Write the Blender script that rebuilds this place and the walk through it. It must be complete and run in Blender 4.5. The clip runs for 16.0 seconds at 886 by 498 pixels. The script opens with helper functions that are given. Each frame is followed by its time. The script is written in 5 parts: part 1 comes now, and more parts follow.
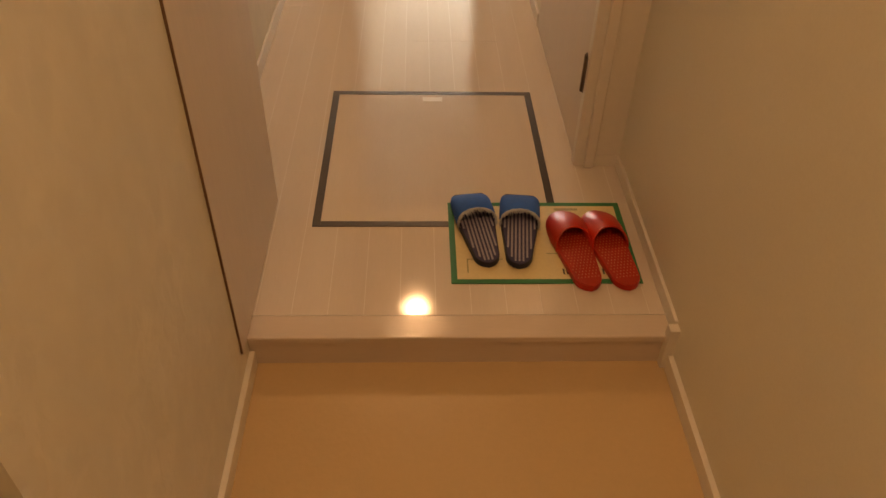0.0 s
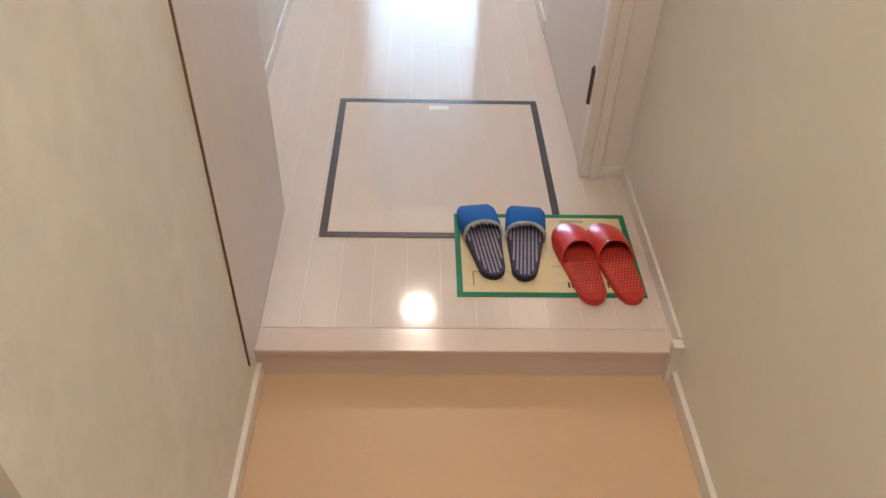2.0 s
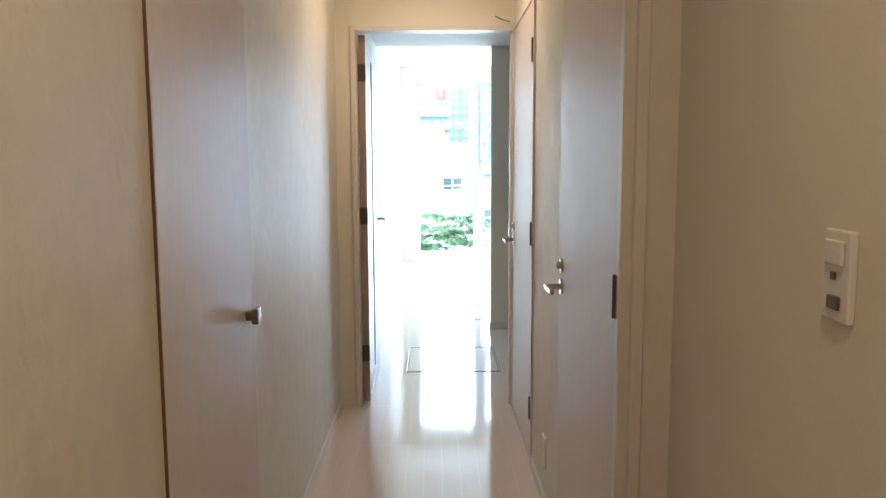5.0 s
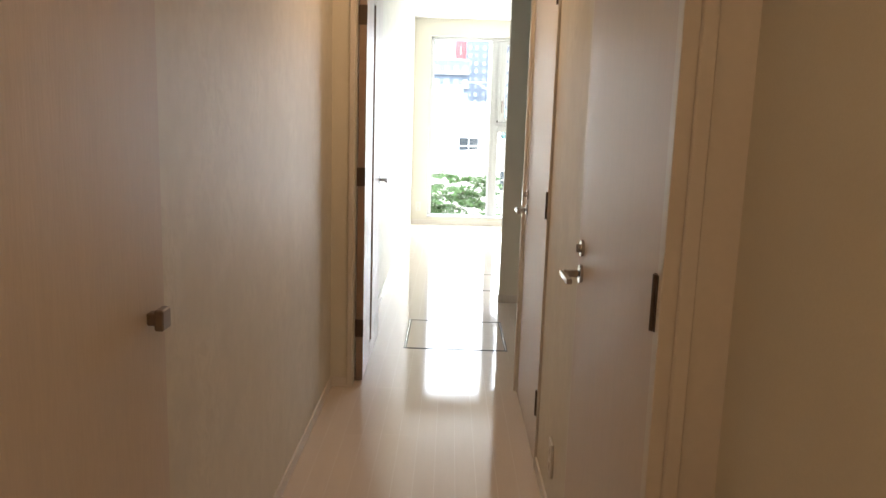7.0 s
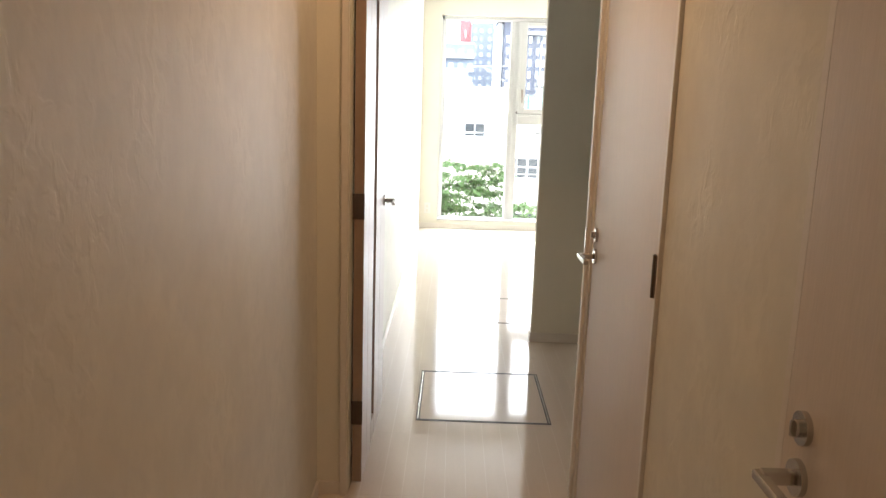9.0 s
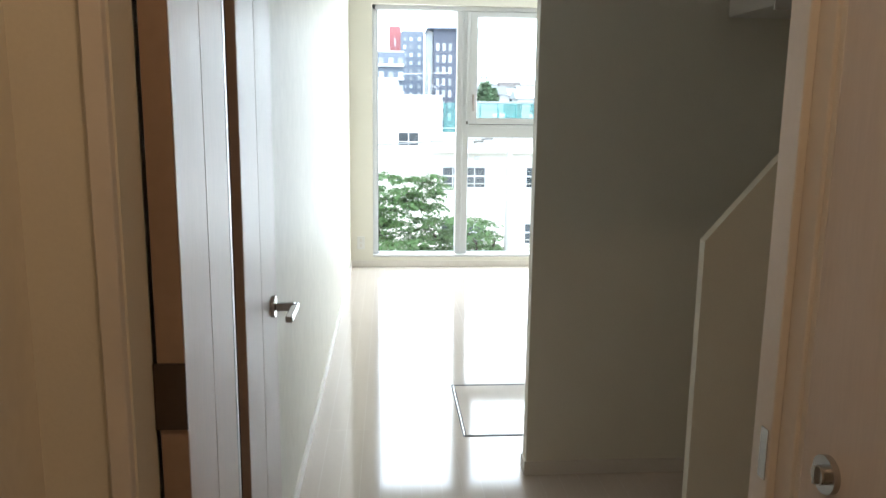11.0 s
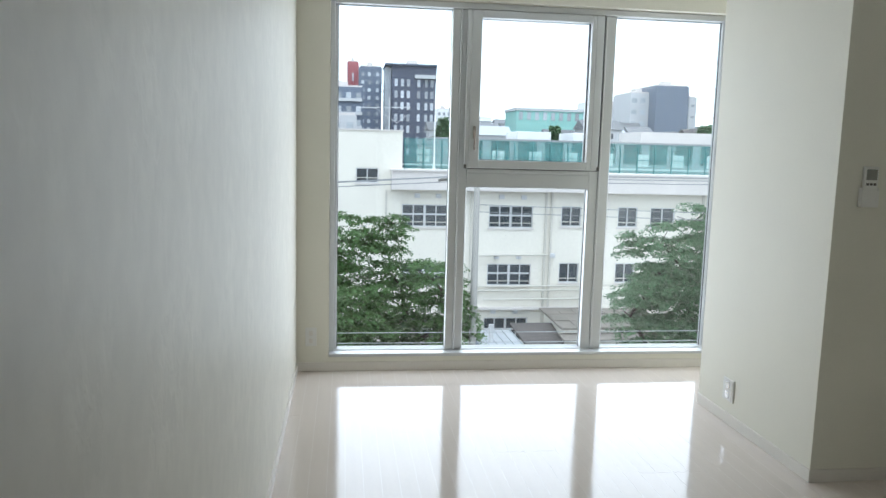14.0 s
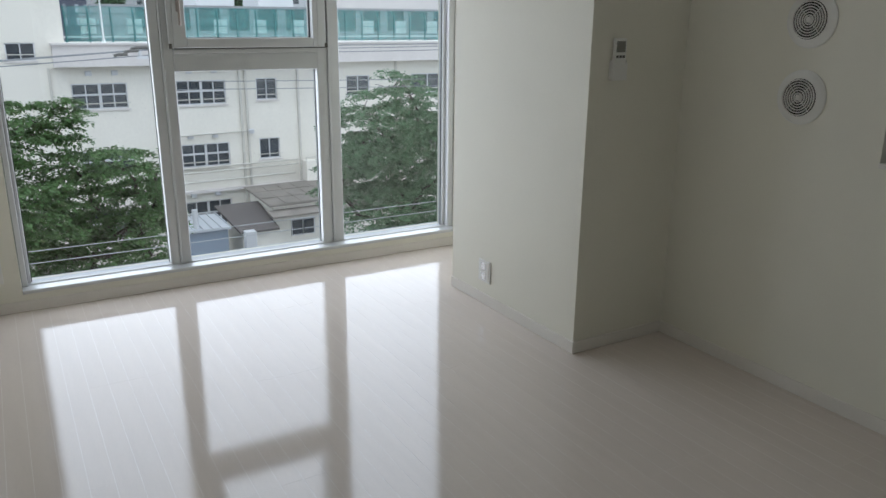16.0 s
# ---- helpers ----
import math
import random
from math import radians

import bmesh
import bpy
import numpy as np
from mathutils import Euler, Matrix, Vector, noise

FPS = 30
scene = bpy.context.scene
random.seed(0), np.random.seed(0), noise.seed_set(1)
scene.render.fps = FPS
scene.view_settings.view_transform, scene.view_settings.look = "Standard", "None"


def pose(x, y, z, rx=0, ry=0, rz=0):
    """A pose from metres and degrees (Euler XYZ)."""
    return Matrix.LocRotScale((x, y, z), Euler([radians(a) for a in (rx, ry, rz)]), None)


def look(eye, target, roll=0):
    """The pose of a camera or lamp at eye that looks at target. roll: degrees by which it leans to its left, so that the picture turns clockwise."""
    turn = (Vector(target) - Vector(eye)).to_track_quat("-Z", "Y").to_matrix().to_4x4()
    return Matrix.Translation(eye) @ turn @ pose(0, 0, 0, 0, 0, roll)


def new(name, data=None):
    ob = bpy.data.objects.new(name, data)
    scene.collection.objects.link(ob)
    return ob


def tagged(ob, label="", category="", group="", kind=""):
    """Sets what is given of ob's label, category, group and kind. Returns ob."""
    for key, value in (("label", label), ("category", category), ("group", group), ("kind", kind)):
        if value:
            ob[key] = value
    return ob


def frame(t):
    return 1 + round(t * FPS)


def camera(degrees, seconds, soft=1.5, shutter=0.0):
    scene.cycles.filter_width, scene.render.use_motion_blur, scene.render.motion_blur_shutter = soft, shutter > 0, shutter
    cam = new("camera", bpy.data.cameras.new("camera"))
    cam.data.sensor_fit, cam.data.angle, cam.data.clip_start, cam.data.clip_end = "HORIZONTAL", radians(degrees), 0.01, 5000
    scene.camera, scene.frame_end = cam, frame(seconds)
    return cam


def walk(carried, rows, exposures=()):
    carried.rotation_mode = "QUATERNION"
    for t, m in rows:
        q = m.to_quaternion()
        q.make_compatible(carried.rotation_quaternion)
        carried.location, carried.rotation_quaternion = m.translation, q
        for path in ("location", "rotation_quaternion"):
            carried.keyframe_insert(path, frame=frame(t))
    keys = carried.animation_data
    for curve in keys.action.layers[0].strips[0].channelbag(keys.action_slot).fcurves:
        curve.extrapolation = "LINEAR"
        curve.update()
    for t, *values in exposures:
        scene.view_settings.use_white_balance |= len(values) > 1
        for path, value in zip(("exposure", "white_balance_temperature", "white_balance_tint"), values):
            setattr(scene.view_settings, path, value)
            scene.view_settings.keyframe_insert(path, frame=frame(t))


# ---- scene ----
cam = camera(60.6, 16.0)
PATH = [
    (0, (0.354, -1.075, 1.185), (0.423, 0.427, -0.133), 1.7),
    (0.5, (0.352, -1.078, 1.178), (0.431, 0.238, -0.326), 2.7),
    (1, (0.321, -1.073, 1.181), (0.423, 0.209, -0.351), 3.6),
    (1.5, (0.339, -1.058, 1.208), (0.426, 0.315, -0.244), 3.0),
    (2, (0.342, -1.055, 1.222), (0.408, 0.438, -0.107), 2.2),
    (2.5, (0.341, -1.056, 1.257), (0.394, 0.625, 0.176), 1.0),
    (3, (0.38, -1.05, 1.28), (0.398, 0.78, 0.473), 0.1),
    (3.5, (0.368, -1.05, 1.302), (0.388, 0.905, 0.88), -0.3),
    (5.8, (0.368, -1.045, 1.338), (0.39, 0.942, 1.115), -0.2),
    (6, (0.36, -1.035, 1.331), (0.325, 0.952, 1.104), -0.4),
    (6.5, (0.36, -0.902, 1.314), (0.294, 1.082, 1.068), 1.3),
    (7, (0.418, -0.629, 1.326), (0.406, 1.342, 0.99), 1.8),
    (7.5, (0.427, -0.397, 1.332), (0.448, 1.581, 1.036), 1.3),
    (8, (0.366, -0.127, 1.336), (0.468, 1.847, 1.029), 0.8),
    (8.2, (0.35, -0.029, 1.339), (0.441, 1.946, 1.041), -0.2),
    (8.5, (0.325, 0.142, 1.356), (0.344, 2.118, 1.046), 0.3),
    (9, (0.311, 0.454, 1.4), (0.29, 2.418, 1.023), 1.8),
    (9.2, (0.267, 0.572, 1.398), (0.3, 2.553, 1.122), 1.2),
    (11.3, (0.268, 2.321, 1.408), (0.414, 4.28, 1.036), 0.7),
    (11.5, (0.277, 2.441, 1.413), (0.372, 4.401, 1.025), 0.3),
    (11.6, (0.299, 2.49, 1.422), (0.409, 4.448, 1.026), 0.2),
    (12, (0.283, 2.816, 1.408), (0.513, 4.763, 1.013), 1.2),
    (12.5, (0.298, 3.192, 1.411), (0.41, 5.165, 1.1), -0.5),
    (13, (0.315, 3.556, 1.424), (0.331, 5.527, 1.087), 1.7),
    (13.5, (0.280, 3.919, 1.437), (0.430, 5.892, 1.149), 1.5),
    (13.6, (0.280, 4.004, 1.449), (0.444, 5.978, 1.171), 1.3),
    (14, (0.224, 4.24, 1.428), (0.484, 6.206, 1.168), 1.5),
    (14.5, (0.24, 4.547, 1.462), (0.739, 6.465, 1.193), 1.3),
    (15, (0.168, 4.727, 1.469), (1.122, 6.459, 1.17), 0.3),
    (15.2, (0.13, 4.78, 1.464), (1.151, 6.463, 1.109), 0.3),
    (15.5, (0.147, 4.785, 1.469), (1.215, 6.426, 1.063), 0.7),
    (16, (0.148, 4.746, 1.466), (1.115, 6.399, 0.89), 0.5),
]
EXPOSURES = [(0.0, 1.98, 8600, 16), (0.9, 2.55, 6300, 9), (1.5, 3.0, 4950, 4), (2.5, 3.1, 4200, 1), (3.5, 2.85, 4150, -3), (5.8, 1.4, 5750, 6), (9.2, 1.3, 6550, 12), (11.3, 0.55, 5900, 7), (12.5, 0.1, 5850, 8), (13.5, -0.3, 5850, 8), (14.5, -0.87, 5920, 10), (16.0, -1.08, 5950, 12)]
CORRIDOR_W, GENKAN_W, WINDOW_L = 2.1, 2.1, 3.4
walk(cam, [(t, look(eye, target, roll)) for t, eye, target, roll in PATH], EXPOSURES)


# ---------- world and light ----------
world = bpy.data.worlds.new("world")
scene.world = world
world.use_nodes = True
wn = world.node_tree.nodes
wl = world.node_tree.links
wn.clear()
sky = wn.new("ShaderNodeTexSky")
sky.sky_type = "NISHITA"
sky.sun_disc = False
sky.sun_elevation = radians(55)
sky.sun_rotation = radians(200)
bg_a = wn.new("ShaderNodeBackground")
bg_a.inputs["Strength"].default_value = 0.10
bg_b = wn.new("ShaderNodeBackground")
bg_b.inputs["Color"].default_value = (0.93, 0.97, 1.0, 1)
bg_b.inputs["Strength"].default_value = 2.6
bg_sum = wn.new("ShaderNodeAddShader")
bg_out = wn.new("ShaderNodeOutputWorld")
wl.new(sky.outputs[0], bg_a.inputs["Color"])
wl.new(bg_a.outputs[0], bg_sum.inputs[0])
wl.new(bg_b.outputs[0], bg_sum.inputs[1])
wl.new(bg_sum.outputs[0], bg_out.inputs[0])

sun_data = bpy.data.lights.new("sun", "SUN")
sun_data.energy = 1.2
sun_data.angle = radians(20)
sun_data.color = (1.0, 0.97, 0.92)
sun = new("sun", sun_data)
sun.matrix_world = look((0, 0, 30), (3, 9, 10))


def lamp(name, x, y, z, watts, size, color, down=True):
    d = bpy.data.lights.new(name, "AREA")
    d.shape = "DISK"
    d.size = size
    d.energy = watts
    d.color = color
    o = new(name, d)
    o.matrix_world = pose(x, y, z, 0, 0, 0)
    return o


WARM = (1.0, 0.62, 0.34)
lamp("downlight_lamp", 0.35, 2.36, 2.335, CORRIDOR_W, 0.10, WARM)
lamp("downlight_lamp", 0.48, -0.80, 2.335, GENKAN_W, 0.10, WARM)

# the sky's light in the window's opening, pane by pane
for px, pz, pw, ph in ((0.5535, 1.2115, 0.70, 2.16), (1.422, 0.654, 0.80, 1.05), (1.4265, 1.812, 0.67, 0.86), (2.3215, 1.2115, 0.73, 2.16)):
    d = bpy.data.lights.new("window_daylight", "AREA")
    d.shape = "RECTANGLE"
    d.size, d.size_y = pw, ph
    d.energy = WINDOW_L * math.pi * pw * ph
    d.color = (0.93, 0.97, 1.0)
    o = new("window_daylight", d)
    o.matrix_world = pose(px, 9.138, pz, -90, 0, 0)


# ---------- materials ----------
def node_mat(name):
    m = bpy.data.materials.new(name)
    m.use_nodes = True
    nt = m.node_tree
    return m, nt, nt.nodes["Principled BSDF"]


def surface(name, color, rough=0.6, metal=0.0, spread=0.06, scale=6.0, grain=60.0, bump=0.02, stretch=(1, 1, 1),
            rough_spread=0.08, coat=0.0, random_tone=0.0, island=False, spec=0.5):
    """A plain material with tone variation at two scales, fine relief and uneven gloss."""
    m, nt, b = node_mat(name)
    N, L = nt.nodes, nt.links
    tc = N.new("ShaderNodeTexCoord")
    mp = N.new("ShaderNodeMapping")
    mp.inputs["Scale"].default_value = stretch
    L.new(tc.outputs["Object"], mp.inputs["Vector"])
    n1 = N.new("ShaderNodeTexNoise")
    n1.inputs["Scale"].default_value = scale
    n1.inputs["Detail"].default_value = 4
    n2 = N.new("ShaderNodeTexNoise")
    n2.inputs["Scale"].default_value = grain
    n2.inputs["Detail"].default_value = 3
    L.new(mp.outputs[0], n1.inputs["Vector"])
    L.new(mp.outputs[0], n2.inputs["Vector"])
    ad = N.new("ShaderNodeMath")
    ad.operation = "ADD"
    L.new(n1.outputs["Fac"], ad.inputs[0])
    L.new(n2.outputs["Fac"], ad.inputs[1])
    mr = N.new("ShaderNodeMapRange")
    mr.inputs["From Min"].default_value = 0.6
    mr.inputs["From Max"].default_value = 1.4
    mr.inputs["To Min"].default_value = 1 - spread
    mr.inputs["To Max"].default_value = 1 + spread
    L.new(ad.outputs[0], mr.inputs["Value"])
    val = mr.outputs[0]
    if random_tone:
        src = N.new("ShaderNodeNewGeometry").outputs["Random Per Island"] if island else N.new("ShaderNodeObjectInfo").outputs["Random"]
        rr = N.new("ShaderNodeMapRange")
        rr.inputs["To Min"].default_value = 1 - random_tone
        rr.inputs["To Max"].default_value = 1 + random_tone
        L.new(src, rr.inputs["Value"])
        mu = N.new("ShaderNodeMath")
        mu.operation = "MULTIPLY"
        L.new(val, mu.inputs[0])
        L.new(rr.outputs[0], mu.inputs[1])
        val = mu.outputs[0]
    hv = N.new("ShaderNodeHueSaturation")
    hv.inputs["Color"].default_value = (*color, 1)
    L.new(val, hv.inputs["Value"])
    L.new(hv.outputs[0], b.inputs["Base Color"])
    r2 = N.new("ShaderNodeMapRange")
    r2.inputs["To Min"].default_value = max(0.02, rough - rough_spread)
    r2.inputs["To Max"].default_value = min(1, rough + rough_spread)
    L.new(n1.outputs["Fac"], r2.inputs["Value"])
    L.new(r2.outputs[0], b.inputs["Roughness"])
    b.inputs["Metallic"].default_value = metal
    b.inputs["Coat Weight"].default_value = coat
    b.inputs["Specular IOR Level"].default_value = spec
    if bump:
        bp = N.new("ShaderNodeBump")
        bp.inputs["Strength"].default_value = 1.0
        bp.inputs["Distance"].default_value = bump
        L.new(n2.outputs["Fac"], bp.inputs["Height"])
        L.new(bp.outputs[0], b.inputs["Normal"])
    return m


def glass_mat(name, tint=(1, 1, 1), rough=0.0):
    m, nt, b = node_mat(name)
    b.inputs["Base Color"].default_value = (*tint, 1)
    b.inputs["Roughness"].default_value = rough
    b.inputs["Transmission Weight"].default_value = 1.0
    b.inputs["IOR"].default_value = 1.45
    return m


def glow_mat(name, color, strength):
    m, nt, b = node_mat(name)
    b.inputs["Emission Color"].default_value = (*color, 1)
    b.inputs["Emission Strength"].default_value = strength
    return m


def wallpaper_mat(name, color, distance):
    """Vinyl wallpaper with a trowelled-plaster relief: curled creases in patches over a fine tooth."""
    m, nt, b = node_mat(name)
    N, L = nt.nodes, nt.links

    def noise_at(scale, detail, vec):
        n = N.new("ShaderNodeTexNoise")
        n.inputs["Scale"].default_value = scale
        n.inputs["Detail"].default_value = detail
        L.new(vec, n.inputs["Vector"])
        return n

    def math_of(op, a, bb):
        k = N.new("ShaderNodeMath")
        k.operation = op
        for i, v in enumerate((a, bb)):
            if isinstance(v, (int, float)):
                k.inputs[i].default_value = v
            elif v is not None:
                L.new(v, k.inputs[i])
        return k.outputs[0]
    tc = N.new("ShaderNodeTexCoord")
    mp = N.new("ShaderNodeMapping")
    mp.inputs["Scale"].default_value = (1, 1, 0.8)
    L.new(tc.outputs["Object"], mp.inputs["Vector"])
    warp = noise_at(16, 2, mp.outputs[0])
    mix = N.new("ShaderNodeVectorMath")
    mix.operation = "MULTIPLY_ADD"
    mix.inputs[1].default_value = (0.06, 0.06, 0.06)
    L.new(warp.outputs["Color"], mix.inputs[0])
    L.new(mp.outputs[0], mix.inputs[2])
    curl = noise_at(19, 3, mix.outputs[0])
    ridge = N.new("ShaderNodeMapRange")
    ridge.inputs["From Max"].default_value = 0.16
    ridge.interpolation_type = "SMOOTHSTEP"
    ridge.inputs["To Min"].default_value = 1.0
    ridge.inputs["To Max"].default_value = 0.0
    L.new(math_of("ABSOLUTE", math_of("SUBTRACT", curl.outputs["Fac"], 0.5), None), ridge.inputs["Value"])
    patch = N.new("ShaderNodeMapRange")
    patch.inputs["From Min"].default_value = 0.43
    patch.inputs["From Max"].default_value = 0.62
    L.new(noise_at(5, 3, mp.outputs[0]).outputs["Fac"], patch.inputs["Value"])
    crease = math_of("MULTIPLY", ridge.outputs[0], patch.outputs[0])
    tooth = math_of("MULTIPLY", noise_at(120, 3, tc.outputs["Object"]).outputs["Fac"], 0.25)
    height = math_of("ADD", crease, tooth)
    bp = N.new("ShaderNodeBump")
    bp.inputs["Distance"].default_value = distance
    L.new(height, bp.inputs["Height"])
    L.new(bp.outputs[0], b.inputs["Normal"])
    mr = N.new("ShaderNodeMapRange")
    mr.inputs["To Min"].default_value = 0.945
    mr.inputs["To Max"].default_value = 1.045
    dapple = noise_at(17, 3, mp.outputs[0]).outputs["Fac"]
    L.new(math_of("ADD", math_of("MULTIPLY", height, 0.5), math_of("MULTIPLY", math_of("SUBTRACT", dapple, 0.35), 1.6)), mr.inputs["Value"])
    hv = N.new("ShaderNodeHueSaturation")
    hv.inputs["Color"].default_value = (*color, 1)
    L.new(mr.outputs[0], hv.inputs["Value"])
    L.new(hv.outputs[0], b.inputs["Base Color"])
    b.inputs["Roughness"].default_value = 0.52
    b.inputs["Specular IOR Level"].default_value = 0.4
    return m


M_PAPER = wallpaper_mat("embossed wallpaper", (0.735, 0.707, 0.618), 0.00045)
M_PLAIN = surface("plain wallpaper", (0.775, 0.748, 0.648), 0.6, spread=0.03, scale=3, grain=220, bump=0.00025)
M_CEIL = surface("ceiling paper", (0.82, 0.81, 0.78), 0.8, spread=0.02, scale=3, grain=180, bump=0.0008)
M_TRIM = surface("white trim", (0.76, 0.72, 0.66), 0.4, spread=0.03, scale=8, grain=90, bump=0.0003)
M_DOOR = surface("pale wood print door", (0.67, 0.60, 0.54), 0.43, spread=0.05, scale=5, grain=40, bump=0.0003, stretch=(6, 6, 0.6))
M_CASING = surface("pale casing", (0.74, 0.70, 0.64), 0.4, spread=0.03, scale=6, grain=70, bump=0.0003)
M_PLANK = surface("glossy white flooring", (0.68, 0.605, 0.54), 0.075, spread=0.035, scale=4, grain=38, bump=0.00005, stretch=(7, 0.7, 1), rough_spread=0.012, random_tone=0.01, spec=0.7)
M_JOINT = surface("floor joint", (0.84, 0.80, 0.76), 0.075, spread=0.03, bump=0, rough_spread=0.012, spec=0.7)
M_GENKAN = surface("beige entrance sheet", (0.62, 0.455, 0.27), 0.30, spread=0.03, scale=5, grain=90, bump=0.0004, rough_spread=0.02)
M_NOSE = surface("step board", (0.66, 0.565, 0.49), 0.16, spread=0.035, scale=4, grain=40, bump=0.0003, stretch=(0.7, 7, 7))
# dark brown that holds the shade at the cupboard door's edge
M_EDGESHADE = surface("brown edge shade", (0.16, 0.09, 0.05), 0.6, spread=0.1, bump=0.0001)
M_RIM = surface("dark bronze rim", (0.045, 0.03, 0.02), 0.36, 0.2, spread=0.1, bump=0.0001)
M_RIMDARK = surface("dark hatch rim", (0.03, 0.027, 0.025), 0.6, 0.0, spread=0.1, bump=0.0001)
M_BRONZE = surface("bronze metal", (0.12, 0.09, 0.07), 0.35, 0.8, spread=0.08, bump=0.0002)
M_STEEL = surface("satin steel", (0.55, 0.54, 0.53), 0.22, 1.0, spread=0.04, grain=120, bump=0.0001)
M_ALU = surface("silver anodised aluminium", (0.62, 0.63, 0.63), 0.38, 0.35, spread=0.03, scale=5, grain=150, bump=0.0001)
M_EDGE = surface("bare door edge", (0.33, 0.24, 0.18), 0.5, spread=0.08, scale=5, grain=60, bump=0.0002)
M_RUBBER = surface("black gasket", (0.02, 0.02, 0.02), 0.6, spread=0.1)
M_GLASS = glass_mat("window glass", (0.97, 1.0, 0.985))
M_SLIT = surface("smoked slit glass", (0.012, 0.012, 0.012), 0.25, spread=0.03, bump=0)
M_KNOB = surface("brushed dark steel", (0.30, 0.26, 0.23), 0.32, 1.0, spread=0.05, grain=120, bump=0.0001)
M_PLASTIC = surface("white plastic", (0.78, 0.77, 0.73), 0.35, spread=0.02, bump=0.0002)
M_DARKPL = surface("dark plastic", (0.10, 0.095, 0.085), 0.4, spread=0.05, bump=0.0002)
M_LCD = surface("lcd panel", (0.28, 0.28, 0.25), 0.25, spread=0.05, bump=0)


# ---------- mesh helpers ----------
def add_box(bm, x0, y0, z0, x1, y1, z1, bevel=0.0, seg=1):
    r = bmesh.ops.create_cube(bm, size=1.0, matrix=Matrix.Translation(((x0 + x1) / 2, (y0 + y1) / 2, (z0 + z1) / 2)) @ Matrix.Diagonal((abs(x1 - x0), abs(y1 - y0), abs(z1 - z0), 1)))
    if bevel:
        es = list({e for v in r["verts"] for e in v.link_edges})
        bmesh.ops.bevel(bm, geom=es, offset=bevel, segments=seg, affect="EDGES", profile=0.5)


def add_cyl(bm, p, axis, r1, r2, length, seg=20):
    """A cylinder or cone from p along the axis 'x', 'y' or 'z'."""
    turn = {"x": Matrix.Rotation(radians(90), 4, "Y"), "y": Matrix.Rotation(radians(-90), 4, "X"), "z": Matrix.Identity(4)}[axis]
    bmesh.ops.create_cone(bm, cap_ends=True, segments=seg, radius1=r1, radius2=r2, depth=length,
                          matrix=Matrix.Translation(p) @ turn @ Matrix.Translation((0, 0, length / 2)))


def add_tube(bm, pts, r, seg=8):
    """A tube through a few points."""
    rings = []
    pts = [Vector(p) for p in pts]
    for i, p in enumerate(pts):
        t = (pts[min(i + 1, len(pts) - 1)] - pts[max(i - 1, 0)]).normalized()
        a = t.orthogonal().normalized()
        if abs(t.z) < 0.95:
            a = t.cross(Vector((0, 0, 1))).normalized()
        b = t.cross(a)
        rings.append([bm.verts.new(p + (a * math.cos(k * 2 * math.pi / seg) + b * math.sin(k * 2 * math.pi / seg)) * r) for k in range(seg)])
    for u, v in zip(rings, rings[1:]):
        for k in range(seg):
            bm.faces.new((u[k], u[(k + 1) % seg], v[(k + 1) % seg], v[k]))
    bm.faces.new(rings[0][::-1])
    bm.faces.new(rings[-1])


def mesh_of(name, bm, material, smooth=False):
    bmesh.ops.recalc_face_normals(bm, faces=bm.faces)
    me = bpy.data.meshes.new(name)
    bm.to_mesh(me)
    bm.free()
    me.materials.append(material)
    if smooth:
        me.shade_smooth()
        me.set_sharp_from_angle(angle=radians(35))
    return me


def part(name, bm, material, parent, label="", smooth=False):
    ob = new(name, mesh_of(name, bm, material, smooth))
    ob.parent = parent
    if parent.type == "EMPTY":
        ob.matrix_parent_inverse = Matrix.Translation(-parent.location)
    return tagged(ob, label) if label else ob


def thing(name, x, y, z, label, category, group="", kind=""):
    e = new(name)
    e.location = (x, y, z)
    e.empty_display_size = 0.1
    return tagged(e, label, category, group, kind)


def boxes(name, material, *bs, bevel=0.0, label="", category="", kind="structure"):
    bm = bmesh.new()
    for b in bs:
        add_box(bm, *b, bevel=bevel)
    return tagged(new(name, mesh_of(name, bm, material)), label, category, "", kind)


def box_part(name, material, parent, *bs, bevel=0.0, label="", seg=1):
    bm = bmesh.new()
    for b in bs:
        add_box(bm, *b, bevel=bevel, seg=seg)
    return part(name, bm, material, parent, label)


# ---------- structure ----------
CEIL = 2.34      # corridor ceiling
RCEIL = 2.55     # room ceiling
GZ = -0.085      # entrance floor
boxes("wall_entrance_west", M_PAPER, (-0.27, -0.70, GZ, 0.0, -0.0567, CEIL), label="embossed cream wallpaper beside the entrance", category="wall")
boxes("wall_below_cupboard", M_PAPER, (-0.27, -0.0566, GZ, 0.0, -0.001, 0.003), label="wallpapered wall foot below the shoe cupboard", category="wall")
boxes("wall_entrance_west_return", M_PLAIN, (-0.27, -1.9, GZ, -0.03, -0.70, CEIL), label="plain pale wall by the entrance door", category="wall")
boxes("wall_entrance_east", M_PLAIN, (0.902, -0.70, GZ, 1.02, 0.625, CEIL), label="plain cream wall beside the entrance step", category="wall")
boxes("wall_entrance_east_return", M_PLAIN, (0.932, -1.9, GZ, 1.02, -0.70, CEIL), label="plain pale wall by the entrance door", category="wall")
boxes("wall_south", M_PLAIN, (-0.27, -2.0, GZ, 1.02, -1.9, CEIL), label="plain wall around the entrance door", category="wall")
boxes("wall_corridor_west", M_PAPER, (-0.27, 0.47, 0, -0.145, 2.98, CEIL), label="cream embossed wallpaper along the corridor", category="wall")
